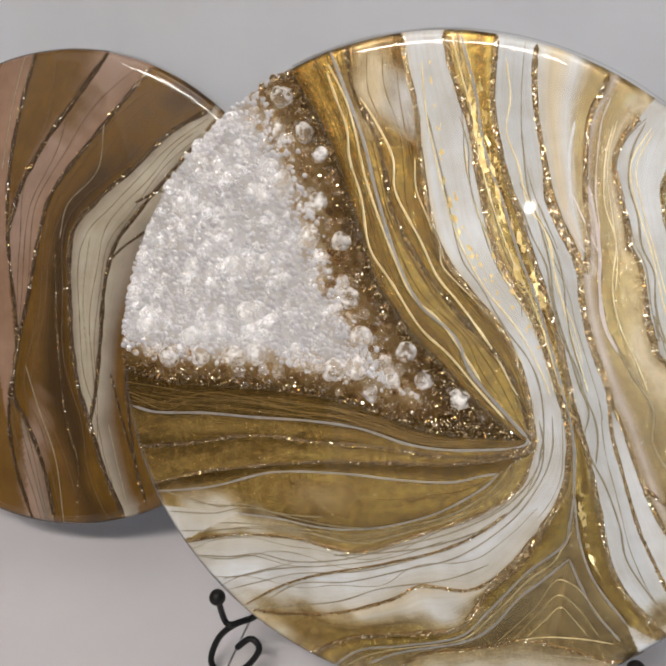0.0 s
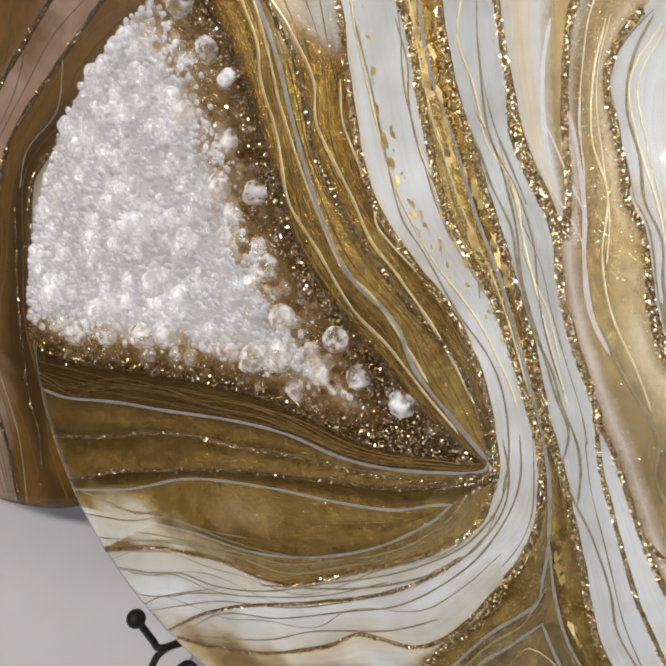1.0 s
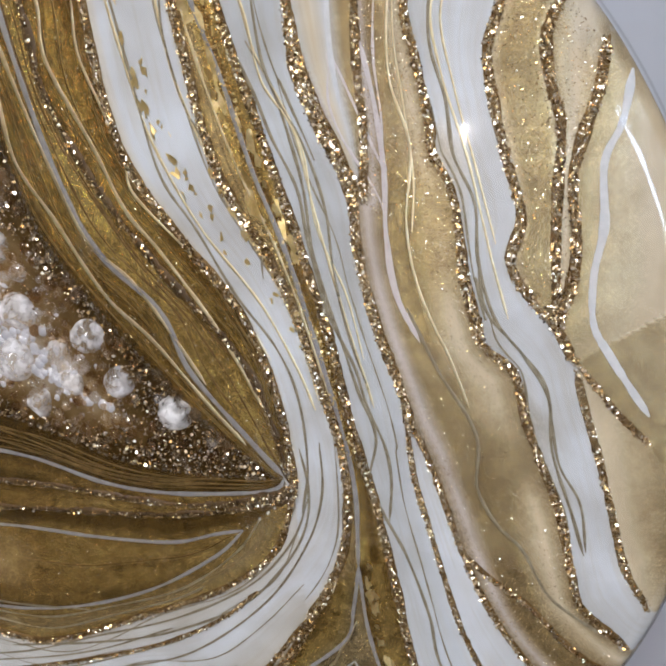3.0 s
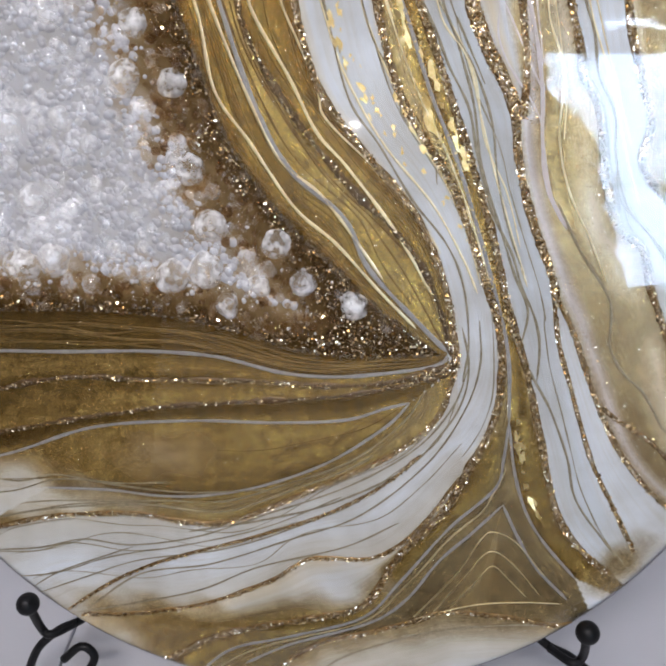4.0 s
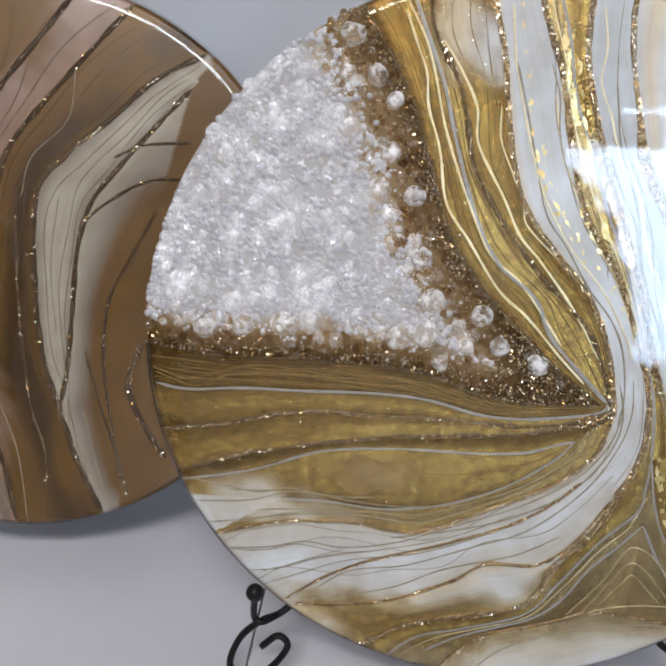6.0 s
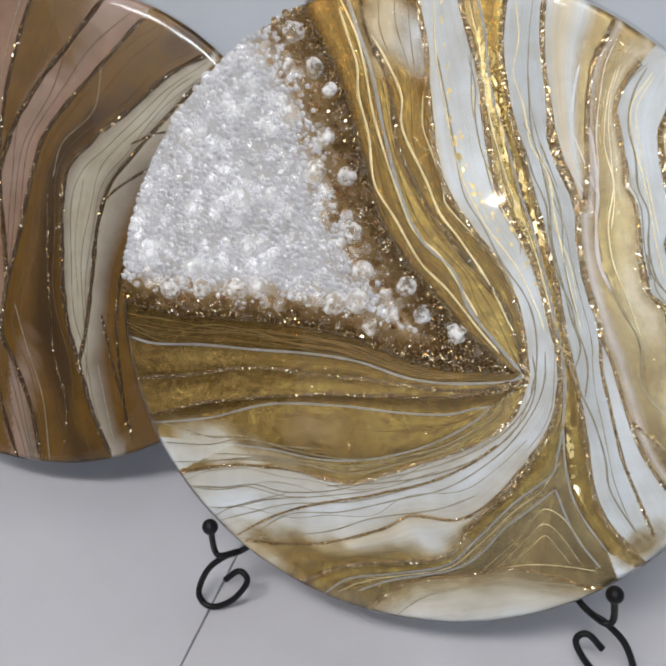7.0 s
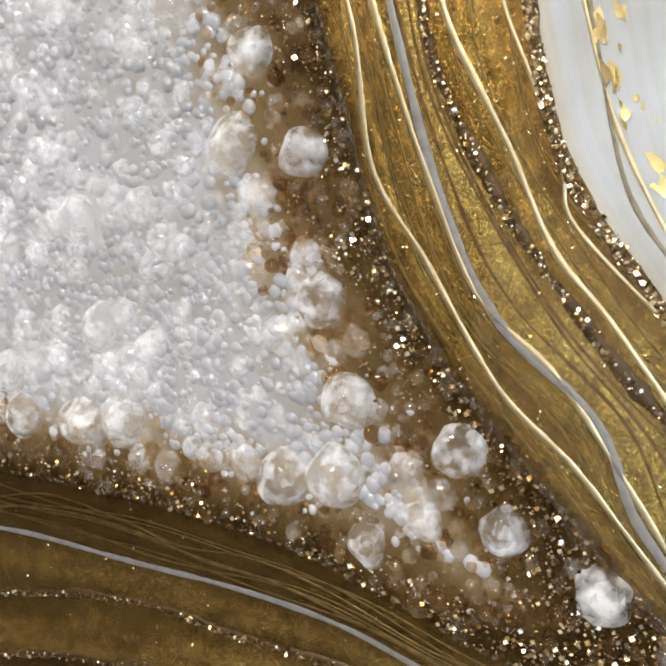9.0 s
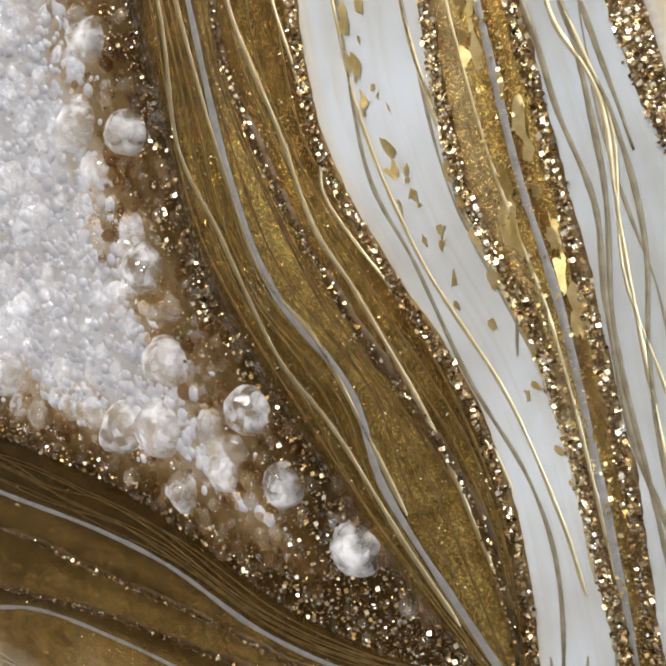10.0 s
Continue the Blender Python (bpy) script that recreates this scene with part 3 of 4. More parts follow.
line('b_eight', (89.4, 42.2), (66.4, 40.1), (43.3, 27.7), (30.4, 16.4))
line('b_nine', (72.8, 23.9), (58.4, -1.3), (45.1, -26.5), (41.8, -61.3), (45.3, -96.5), (50.2, -127.2))
line('b_rimv', (63.9, -50.2), (55.2, -73.3), (62.7, -94.6), (76, -116.2))
line('b_ten', (31.4, -54.5), (39.7, -87.1), (48, -114.2), (54.9, -138.5))
line('t_one', (29.4, 104.7), (24.6, 75.4), (3.8, 54.4), (-2.4, 32.8))
line('t_two', (-24.2, 150.4), (-33.8, 118.4), (-42.1, 77.7))
line('t_three', (18.2, 32.4), (13.2, -5.5), (15.5, -46.5))
line('t_four', (-27.9, -49.6), (-19.3, -77.3), (-7.9, -110.4), (-2.6, -152))
line('t_five', (29.5, -87.3), (35, -111.9), (41.9, -139.1))



def join(*names):
    """Lines end to end; a name with a minus runs backwards."""
    return np.vstack([LINES[n[1:]][::-1] if n[0] == "-" else LINES[n] for n in names])


def far(p, poly):
    """How far the points lie from a line."""
    best = np.full(len(p), 1e9, np.float32)
    q = poly[::2].astype(np.float32)
    for k in range(0, len(q), 24):
        d = p[:, None] - q[None, k:k + 24]
        best = np.minimum(best, (d * d).sum(-1).min(1))
    return np.sqrt(best)


def inside(p, poly):
    hit = np.zeros(len(p), bool)
    for a, b in zip(poly, np.roll(poly, -1, axis=0)):
        if a[1] != b[1]:
            hit ^= ((a[1] > p[:, 1]) != (b[1] > p[:, 1])) & (p[:, 0] < (b[0] - a[0]) * (p[:, 1] - a[1]) / (b[1] - a[1]) + a[0])
    return hit


def outward(poly):
    """A line drawn on past the rim where it ends near it."""
    head, tail = [], []
    for bits, a, b in ((head, poly[0], poly[3]), (tail, poly[-1], poly[-4])):
        if np.hypot(*a) > RADIUS - 14:
            way = a / np.hypot(*a) * 0.7 + (a - b) / (np.hypot(*(a - b)) + 1e-6) * 0.3
            bits += [a + way * k for k in (5, 10, 15, 20)]
    return np.vstack(head[::-1] + [poly] + tail)


class Pour:
    """The colours poured on a disc: bands between lines, and soft clouds."""

    def __init__(self, p, base):
        self.p = p.astype(np.float32)
        self.colour = np.tile(np.array(base, np.float32), (len(p), 1))
        self.mica = np.zeros(len(p), np.float32)
        self.flow = np.stack([p[:, 0] * 0.35, p[:, 1] * 0.05, np.zeros(len(p))], -1).astype(np.float32)
        self.count = 0

    def lay(self, i, w, colour, mica):
        w = w[:, None]
        self.colour[i] = self.colour[i] * (1 - w) + colour * w
        self.mica[i] = self.mica[i] * (1 - w[:, 0]) + mica * w[:, 0]

    def band(self, left, right, *stops, soft=1.1, fine=0.8):
        left, right = outward(left), outward(right)
        poly = np.vstack([left, right[::-1]])
        lo, hi = poly.min(0) - 1, poly.max(0) + 1
        i = np.where(((self.p > lo) & (self.p < hi)).all(1))[0]
        i = i[inside(self.p[i], poly)]
        if not len(i):
            return
        a, b = far(self.p[i], left), far(self.p[i], right)
        f = a / np.maximum(a + b, 1e-4)
        at = [s[0] for s in stops]
        col = np.stack([np.interp(f, at, [s[1][k] for s in stops]) for k in range(3)], -1)
        mic = np.interp(f, at, [MICA.get(s[1], 0.0) for s in stops])
        self.count += 1
        wide = float(np.median(a + b))
        self.flow[i] = np.stack([f * wide * fine + self.count * 17.3, self.p[i, 1] * 0.03, self.p[i, 0] * 0.03], -1)
        self.lay(i, np.clip(np.minimum(a, b) / soft + 0.35, 0, 1), col, mic)

    def cloud(self, x, z, rx, rz, colour, amount=1.0, turn=0.0):
        c, s = math.cos(radians(turn)), math.sin(radians(turn))
        d = self.p - np.array((x, z))
        u, v = (d[:, 0] * c + d[:, 1] * s) / rx, (d[:, 1] * c - d[:, 0] * s) / rz
        wob = 0.22 * np.sin(self.p[:, 0] * 0.31 + self.p[:, 1] * 0.17) * np.sin(self.p[:, 1] * 0.23 - x)
        w = np.clip(1.25 - np.sqrt(u * u + v * v) + wob, 0, 1) * amount
        i = np.where(w > 0)[0]
        self.lay(i, w[i], np.array(colour), MICA.get(colour, 0.0))


def disc_grid(radius, rings, segs, lift=0.0, deep=DEEP):
    """Points of a disc's face, rounded rim and side, and how many rings they make."""
    r = list(np.linspace(0.5, radius - ROUND, rings))
    y = [-lift] * rings
    for k in range(1, 8):
        a = k / 7 * math.pi / 2
        r.append(radius - ROUND + (ROUND + lift) * math.sin(a))
        y.append(ROUND - (ROUND + lift) * math.cos(a))
    r += [radius + lift, radius + lift - 1.5]
    y += [deep - 1.5, deep]
    r, y = np.array(r), np.array(y)
    a = np.arange(segs) * 2 * math.pi / segs
    wob = 1 - 0.0022 + 0.0012 * np.sin(a * 7 + 1.0) + 0.0006 * np.sin(a * 17) + 0.0004 * np.sin(a * 31 + 2)
    edge = np.clip((r - radius + 14) / 14, 0, 1)[:, None]
    rr = r[:, None] * (1 + (wob - 1) * edge)
    v = np.stack([rr * np.sin(a), np.repeat(y[:, None], segs, 1), rr * np.cos(a)], -1)
    return v.reshape(-1, 3), len(r)


def coat_grid(radius, lift, wide, segs):
    """Points of the poured coat, which rolls off gently towards the rim."""
    r = list(np.linspace(0.5, radius - wide, 24))
    y = [-lift] * 24
    for k in range(1, 17):
        a = k / 16 * math.pi / 2
        r.append(radius - wide + (wide + 0.9) * math.sin(a))
        y.append(-lift + (lift + 4.5) * (1 - math.cos(a)))
    r, y = np.array(r + [radius + 0.9]), np.array(y + [9.0])
    a = np.arange(segs) * 2 * math.pi / segs
    rr = np.repeat(r[:, None], segs, 1)
    v = np.stack([rr * np.sin(a), np.repeat(y[:, None], segs, 1), rr * np.cos(a)], -1)
    return v.reshape(-1, 3), len(r)


def disc_body(parent, material, base, pour, rings, segs, bare=None):
    v, n = disc_grid(RADIUS, rings, segs)
    p = Pour(v[:, [0, 2]], base)
    pour(p)
    me = quads("poured_face", v * 0.001, n, segs, True)
    at = me.attributes.new("pigment", "FLOAT_COLOR", "POINT")
    at.data.foreach_set("color", np.hstack([p.colour, np.ones((len(v), 1))]).astype(np.float32).ravel())
    at = me.attributes.new("mica", "FLOAT", "POINT")
    at.data.foreach_set("value", p.mica.astype(np.float32))
    at = me.attributes.new("flow", "FLOAT_VECTOR", "POINT")
    at.data.foreach_set("vector", p.flow.astype(np.float32).ravel())
    mesh_part("poured_face", me, material, parent)
    bm = bmesh.new()
    bmesh.ops.create_cone(bm, cap_ends=True, segments=96, radius1=(RADIUS - 1.5) * 0.001, radius2=(RADIUS - 1.5) * 0.001, depth=0.003, matrix=pose(0, 0.0105, 0, 90))
    part("backing_board", bm, TOP, parent)
    v, n = coat_grid(RADIUS, 1.3, 9.0, 300)
    me = quads("clear_coat", v * 0.001, n, 300, True)
    if bare is not None:
        bm = bmesh.new()
        bm.from_mesh(me)
        mids = np.array([f.calc_center_median()[:] for f in bm.faces])[:, [0, 2]] * 1000
        out = inside(mids, bare)
        bmesh.ops.delete(bm, geom=[f for f, o in zip(bm.faces[:], out) if o], context="FACES")
        bm.to_mesh(me)
        bm.free()
    coat = mesh_part("clear_coat", me, CLEAR, parent, "glossy clear resin coat")
    coat.visible_shadow = False


def strip(name, pts, width, lift, material, parent, wander=0.15, seed=1, label="", edge=0.1):
    """A flat painted line of uneven width, a little proud of the face."""
    rng = np.random.default_rng(seed)
    p = pts[np.hypot(pts[:, 0], pts[:, 1]) < RADIUS - 1.0]
    if len(p) < 3:
        return None
    t = np.gradient(p, axis=0)
    t /= np.linalg.norm(t, axis=1)[:, None] + 1e-9
    nrm = np.stack([-t[:, 1], t[:, 0]], -1)
    s = np.arange(len(p)) * 1.2
    w = width / 2 * (1 + wander * np.sin(s / 5.1 + rng.random() * 6) + wander * 0.8 * np.sin(s / 2.3 + rng.random() * 6) + wander * rng.normal(0, 0.5, len(p)))
    w *= np.clip(np.minimum(np.arange(len(p)), np.arange(len(p))[::-1]) / 3 + 0.25, 0, 1)
    w = np.maximum(w, 0.12)[:, None]
    cols = [(-1, edge), (-0.6, -lift), (0.6, -lift), (1, edge)]
    v = np.stack([np.column_stack([(p + nrm * w * k)[:, 0], np.full(len(p), y), (p + nrm * w * k)[:, 1]]) for k, y in cols], 1)
    r = np.hypot(v[..., 0], v[..., 2])
    v[..., 1] += np.where(r > RADIUS - ROUND, ROUND - np.sqrt(np.maximum(ROUND ** 2 - (r - RADIUS + ROUND) ** 2, 0)), 0)
    return mesh_part(name, quads(name, v.reshape(-1, 3) * 0.001, len(p), 4), material, parent, label)


def flakes(name, centres, sizes, lifts, parent, material=GLITTER, seed=3, tilt=0.6):
    """A scatter of tiny square flakes, each leaning its own way, as one mesh."""
    rng = np.random.default_rng(seed)
    n = len(centres)
    a = np.arange(4) * math.pi / 2
    nx, nz = rng.normal(0, tilt, n), rng.normal(0, tilt, n)
    nrm = np.stack([nx, -np.ones(n), nz], -1)
    nrm /= np.linalg.norm(nrm, axis=1)[:, None]
    u = np.cross(nrm, np.array((0.3, 0.2, 1.0)))
    u /= np.linalg.norm(u, axis=1)[:, None]
    w = np.cross(nrm, u)
    mid = np.column_stack([centres[:, 0], -np.array(lifts), centres[:, 1]])
    v = mid[:, None] + sizes[:, None, None] * (np.cos(a)[:, None] * u[:, None] + np.sin(a)[:, None] * w[:, None])
    faces = (np.arange(n)[:, None] * 4 + np.arange(4)).tolist()
    return mesh_part(name, pydata(name, v.reshape(-1, 3) * 0.001, faces), material, parent, smooth=False)


def along(pts, width, density, rng):
    """Random places within a line's width."""
    n = int(len(pts) * 1.2 * width * density)
    i = rng.integers(0, len(pts) - 1, n)
    f = rng.random((n, 1))
    p = pts[i] * (1 - f) + pts[i + 1] * f + rng.uniform(-0.43, 0.43, (n, 2)) * width
    return p[np.hypot(p[:, 0], p[:, 1]) < RADIUS - 3.0]


def vein(name, width, parent, density=9.0, bed=GLITTER_BED, size=0.29, wander=0.14, k=[0]):
    """A glitter vein: a dark bed with flakes strewn on it."""
    k[0] += 1
    rng = np.random.default_rng(100 + k[0])
    pts = LINES[name]
    holder = None
    if bed:
        holder = strip("glitter_vein", pts, width, 0.35, bed, parent, wander, k[0])
    p = along(pts, width, density, rng)
    if len(p):
        sizes = size * (0.25 + 0.9 * rng.random(len(p)) ** 3)
        flakes("glitter", p, sizes, 0.45 + 0.45 * rng.random(len(p)), holder or parent, seed=k[0], tilt=0.38)


# -- front disc
front = empty("resin_art_disc", DISC, "round white, gold and brown resin disc with crystals on iron easel", "wall art", "geode discs")


def rim_arc(a0, a1, r=175.0):
    a = np.radians(np.linspace(a0, a1, 24))
    return np.stack([r * np.cos(a), r * np.sin(a)], -1)


def after(poly, place):
    """A line from where it passes nearest to a place."""
    return poly[int(np.argmin(((poly - place) ** 2).sum(1))):]


right_d = join("vein_d_up", "vein_d", "vein_d_l")
left_d = join("vein_d2", "vein_d", "vein_d_r")
edge_e = join("vein_e_up", "vein_e")
edge_f = join("vein_f", "vein_f_low")


def bed_depth(q):
    """How far inside the crystal bed a place lies, uneven, and less towards its sharp end."""
    r, b = LINES["druse_r"], LINES["druse_b"]
    d = np.minimum(far(q, r) * 0.72, far(q, b) * 1.05) + 2.0 * np.sin(q[:, 0] * 0.33) * np.sin(q[:, 1] * 0.29) + 1.0 * np.sin(q[:, 0] * 0.9 + q[:, 1] * 0.7)
    return d - 17.0 * np.clip(1 - np.hypot(q[:, 0] - r[-1, 0], q[:, 1] - r[-1, 1]) / 62, 0, 1)


def pour_front(p):
    p.band(join("vein_h"), rim_arc(42, -30), (0, beige), (0.35, cream), (1, cream), soft=2, fine=0.08)
    p.band(join("vein_f_low"), rim_arc(-2, -40), (0, cream), (0.4, beige), (1, cream), soft=2, fine=0.08)
    p.band(join("vein_k"), rim_arc(12, -22), (0, beige), (1, cream), soft=2, fine=0.08)
    p.band(join("vein_a"), join("vein_b"), (0, cream), (0.16, white), (0.9, white), (1, cream))
    p.band(join("vein_b"), join("vein_c"), (0, gold), (0.25, beige), (0.45, gold), (0.7, brown), (0.85, gold), (1, brown))
    p.band(join("vein_c"), right_d, (0, white), (0.3, pearl), (0.6, pearl), (0.8, pearl), (1, white))
    p.band(join("vein_d_up"), join("vein_d2"), (0, pearl), (0.3, cream), (0.55, white), (0.8, beige), (1, beige))
    p.band(left_d, edge_e, (0, beige), (0.14, lilac), (0.28, beige), (0.5, beige), (0.8, cream), (1, beige), fine=0.12)
    p.band(edge_e, edge_f, (0, pearl), (0.2, white), (1, white))
    p.band(join("vein_f"), join("vein_g"), (0, cream), (0.3, beige), (0.8, beige), (1, cream), fine=0.1)
    p.band(join("vein_g"), join("vein_h"), (0, beige), (0.5, cream), (1, beige), fine=0.1)
    p.band(join("vein_d_l"), join("vein_d_r"), (0, white), (1, white))
    p.band(join("druse_r"), join("pen_main"), (0, dark), (0.15, brown), (0.35, bronze), (0.55, brown), (0.75, bronze), (1, brown))
    p.band(join("pen_main"), join("dots_a"), (0, bronze), (0.35, gold), (0.6, gold), (1, brown))
    p.band(join("dots_a"), join("vein_a"), (0, brown), (0.4, bronze), (0.75, brown), (1, brown))
    p.band(join("druse_b"), join("-pen_back"), (0, dark), (0.3, umber), (0.7, umber), (1, umber))
    p.band(join("-pen_back"), join("dots_b"), (0, umber), (0.5, ochre), (1, umber), fine=0.25)
    p.band(join("dots_b"), join("dots_c"), (0, umber), (0.5, ochre), (1, ochre), fine=0.25)
    p.band(join("dots_c"), join("lobe_up"), (0, umber), (0.5, umber), (1, ochre))
    p.band(join("lobe_up"), join("-lobe_low"), (0, ochre), (0.3, ochre), (0.8, ochre), (1, umber), fine=0.2)
    p.band(join("-lobe_low"), join("-vein_a_low"), (0, gold), (0.5, beige), (1, gold))
    p.band(join("vein_a_low"), join("vein_b_low"), (0, ivory), (0.5, white), (1, ivory))
    p.band(join("vein_b_low"), join("vein_b_out"), (0, cream), (0.35, ivory), (0.7, beige), (1, gold))
    p.band(join("vein_b_out"), join("pen_mid_l"), (0, brown), (0.6, gold), (1, taupe))
    p.band(join("pen_mid_l"), join("pen_apex_l"), (0, taupe), (1, beige))
    p.band(join("pen_apex_l"), join("pen_apex_r"), (0, taupe), (0.5, beige), (1, taupe), fine=0.2)
    p.band(join("pen_apex_r"), join("pen_mid_r"), (0, taupe), (1, beige))
    p.band(join("pen_mid_r"), after(LINES["vein_c"], LINES["pen_mid_r"][0]), (0, brown), (0.5, gold), (1, brown))
    p.band(join("bottom_v"), rim_arc(-122, -52), (0, beige), (0.3, ivory), (0.6, white), (1, beige), soft=2)
    # clouds where the colours ran into one another
    p.cloud(*AT["pale_top"], 13, 22, cream, 0.9)
    p.cloud(*AT["white_top"], 9, 16, white, 0.9)
    p.cloud(*AT["cream_lobe"], 20, 9, tan, 0.85)
    p.cloud(-104.0, -71.0, 44, 10, ivory, 0.85, -6)
    p.cloud(-120.0, -57.0, 22, 7, tan, 0.6, -4)
    p.cloud(*AT["white_left"], 20, 9, ivory, 0.95)
    p.cloud(*AT["white_low"], 16, 10, white, 0.9)
    p.cloud(*AT["brown_low"], 44, 12, ochre, 0.85, -14)
    p.cloud(*AT["cream_bottom"], 30, 8, ivory, 0.7, 8)
    p.cloud(*AT["tan_right"], 12, 18, beige, 0.8)
    p.cloud(*AT["gold_right"], 9, 24, gold, 0.5)
    p.cloud(123, 94, 22, 8, ivory, 0.95, -52)
    p.cloud(101, -104, 16, 7, beige, 0.9, 40)
    # the bed of the crystals: white, brown towards its long edges
    r, b = LINES["druse_r"], LINES["druse_b"]
    poly = np.vstack([r, b[::-1], rim_arc(184, 108)])
    i = np.where(inside(p.p, poly))[0]
    d = bed_depth(p.p[i])
    at = (0, 4, 11, 17, 23)
    col = np.stack([np.interp(d, at, ((0.085, 0.05, 0.015)[k], (0.125, 0.077, 0.026)[k], (0.20, 0.137, 0.062)[k], (0.34, 0.28, 0.21)[k], (0.50, 0.50, 0.52)[k])) for k in range(3)], -1)
    p.colour[i], p.mica[i] = col, np.interp(d, at, (0.6, 0.3, 0.15, 0, 0))
    p.flow[i] = np.stack([p.p[i, 0] * 0.3, p.p[i, 1] * 0.3, np.zeros(len(i))], -1)


AT = {'pale_top': (-12.6, 132.8), 'white_top': (-1.0, 124.5), 'cream_lobe': (-53.8, -55.1), 'white_left': (-110.0, -62.1), 'white_low': (4.4, -108.3), 'brown_low': (-56.0, -123.9), 'cream_bottom': (17.9, -141.0), 'tan_right': (104.9, -19.9), 'gold_right': (87.2, 41.3)}
disc_body(front, ART, white, pour_front, 230, 1200, np.vstack([LINES["druse_r"], LINES["druse_b"][::-1], rim_arc(184, 108)]))

for name, width in (("vein_a", 2.4), ("vein_b", 2.8), ("vein_c", 2.6), ("vein_d", 2.9), ("vein_d_up", 2.4), ("vein_d_l", 1.7), ("vein_d_r", 1.9), ("vein_d_x", 1.6),
                    ("vein_d2", 2.3), ("vein_e_up", 2.4), ("vein_e", 2.5), ("vein_f", 2.6), ("vein_f_low", 2.1), ("vein_g", 2.6), ("vein_h", 2.8), ("vein_k", 1.8),
                    ("vein_a_low", 2.0), ("vein_b_low", 1.7), ("vein_b_out", 2.6), ("bottom_v", 1.8), ("dots_d", 1.3)):
    vein(name, width * 0.98, front, 10.0, size=0.44)
for name, width, dens in (("dots_a", 2.0, 4.0), ("dots_b", 1.7, 6.0), ("dots_c", 1.5, 5.0), ("knot", 3.6, 5.0)):
    vein(name, width, front, dens, DARK_BED, 0.42, 0.4)
for i, (name, width, mat) in enumerate((("pen_main", 1.45, SILVER), ("pen_back", 1.14, SILVER), ("pen_mid", 1.14, SILVER), ("pen_mid_l", 0.92, SILVER), ("pen_mid_r", 0.92, SILVER),
                                        ("pen_apex_l", 0.99, SILVER), ("pen_apex_r", 0.99, SILVER), ("lobe_up", 0.99, SILVER), ("lobe_low", 0.92, SILVER), ("pen_right", 1.7, CHALK),
                                        ("lilac", 1.2, LILAC), ("gold_a", 0.95, GOLD), ("gold_b", 0.95, GOLD), ("gold_c", 0.95, GOLD), ("gold_d", 0.6, GOLD), ("gold_e", 0.7, GOLD),
                                        ("gold_f", 0.65, GOLD), ("gold_g", 0.5, GOLD), ("gold_h", 0.6, GOLD), ("gold_i", 0.45, GOLD), ("gold_j", 0.6, GOLD), ("gold_k", 0.5, GOLD), ("cream_a", 0.7, GOLD),
                                        ("wind_a", 0.7, OLIVE), ("wind_b", 0.6, OLIVE), ("wind_c", 0.7, OLIVE), ("wind_d", 0.7, OLIVE), ("white_a", 1.2, CHALK),
                                        ("fold_a", 0.4, BRONZE), ("fold_b", 0.6, BRONZE), ("thin_h", 0.6, OLIVE), ("thin_j", 0.5, OLIVE), ("thin_k", 0.5, OLIVE),
                                        ("line_f", 0.8, OLIVE), ("line_g", 0.8, OLIVE), ("line_h", 0.8, OLIVE), ("line_i", 0.8, OLIVE), ("line_j", 0.7, OLIVE), ("thin_a", 0.6, OLIVE),
                                        ("thin_b", 0.5, OLIVE), ("thin_c", 0.6, OLIVE), ("thin_d", 0.5, OLIVE), ("thin_e", 0.5, OLIVE), ("thin_f", 0.6, OLIVE), ("thin_g", 0.6, OLIVE),
                                        ("bottom_t", 0.6, OLIVE), ("tri_a", 0.4, GOLD), ("tri_b", 0.35, GOLD), ("tri_c", 0.35, GOLD), ("tri_d", 0.35, GOLD))):
    strip("pen_line", LINES[name], width, 0.24, mat, front, 0.12, 300 + i, edge=-0.18)

def between(left, right, f, seed):
    """A line that keeps its share of the way from one line to another."""
    r = np.random.default_rng(seed)
    n = 40
    pick = lambda q: q[np.linspace(0, len(q) - 1, n).astype(int)]
    s = np.linspace(0, 1, n)
    g = np.clip(f + 0.07 * np.sin(s * 9 + r.random() * 6) + 0.04 * np.sin(s * 23 + r.random() * 6), 0.04, 0.96)[:, None]
    a, b = np.sort(r.random(2)) if r.random() < 0.4 else (0.0, 1.0)
    line_ = pick(left) * (1 - g) + pick(right) * g
    return spline(line_[int(a * 8):n - int((1 - b) * 10)])


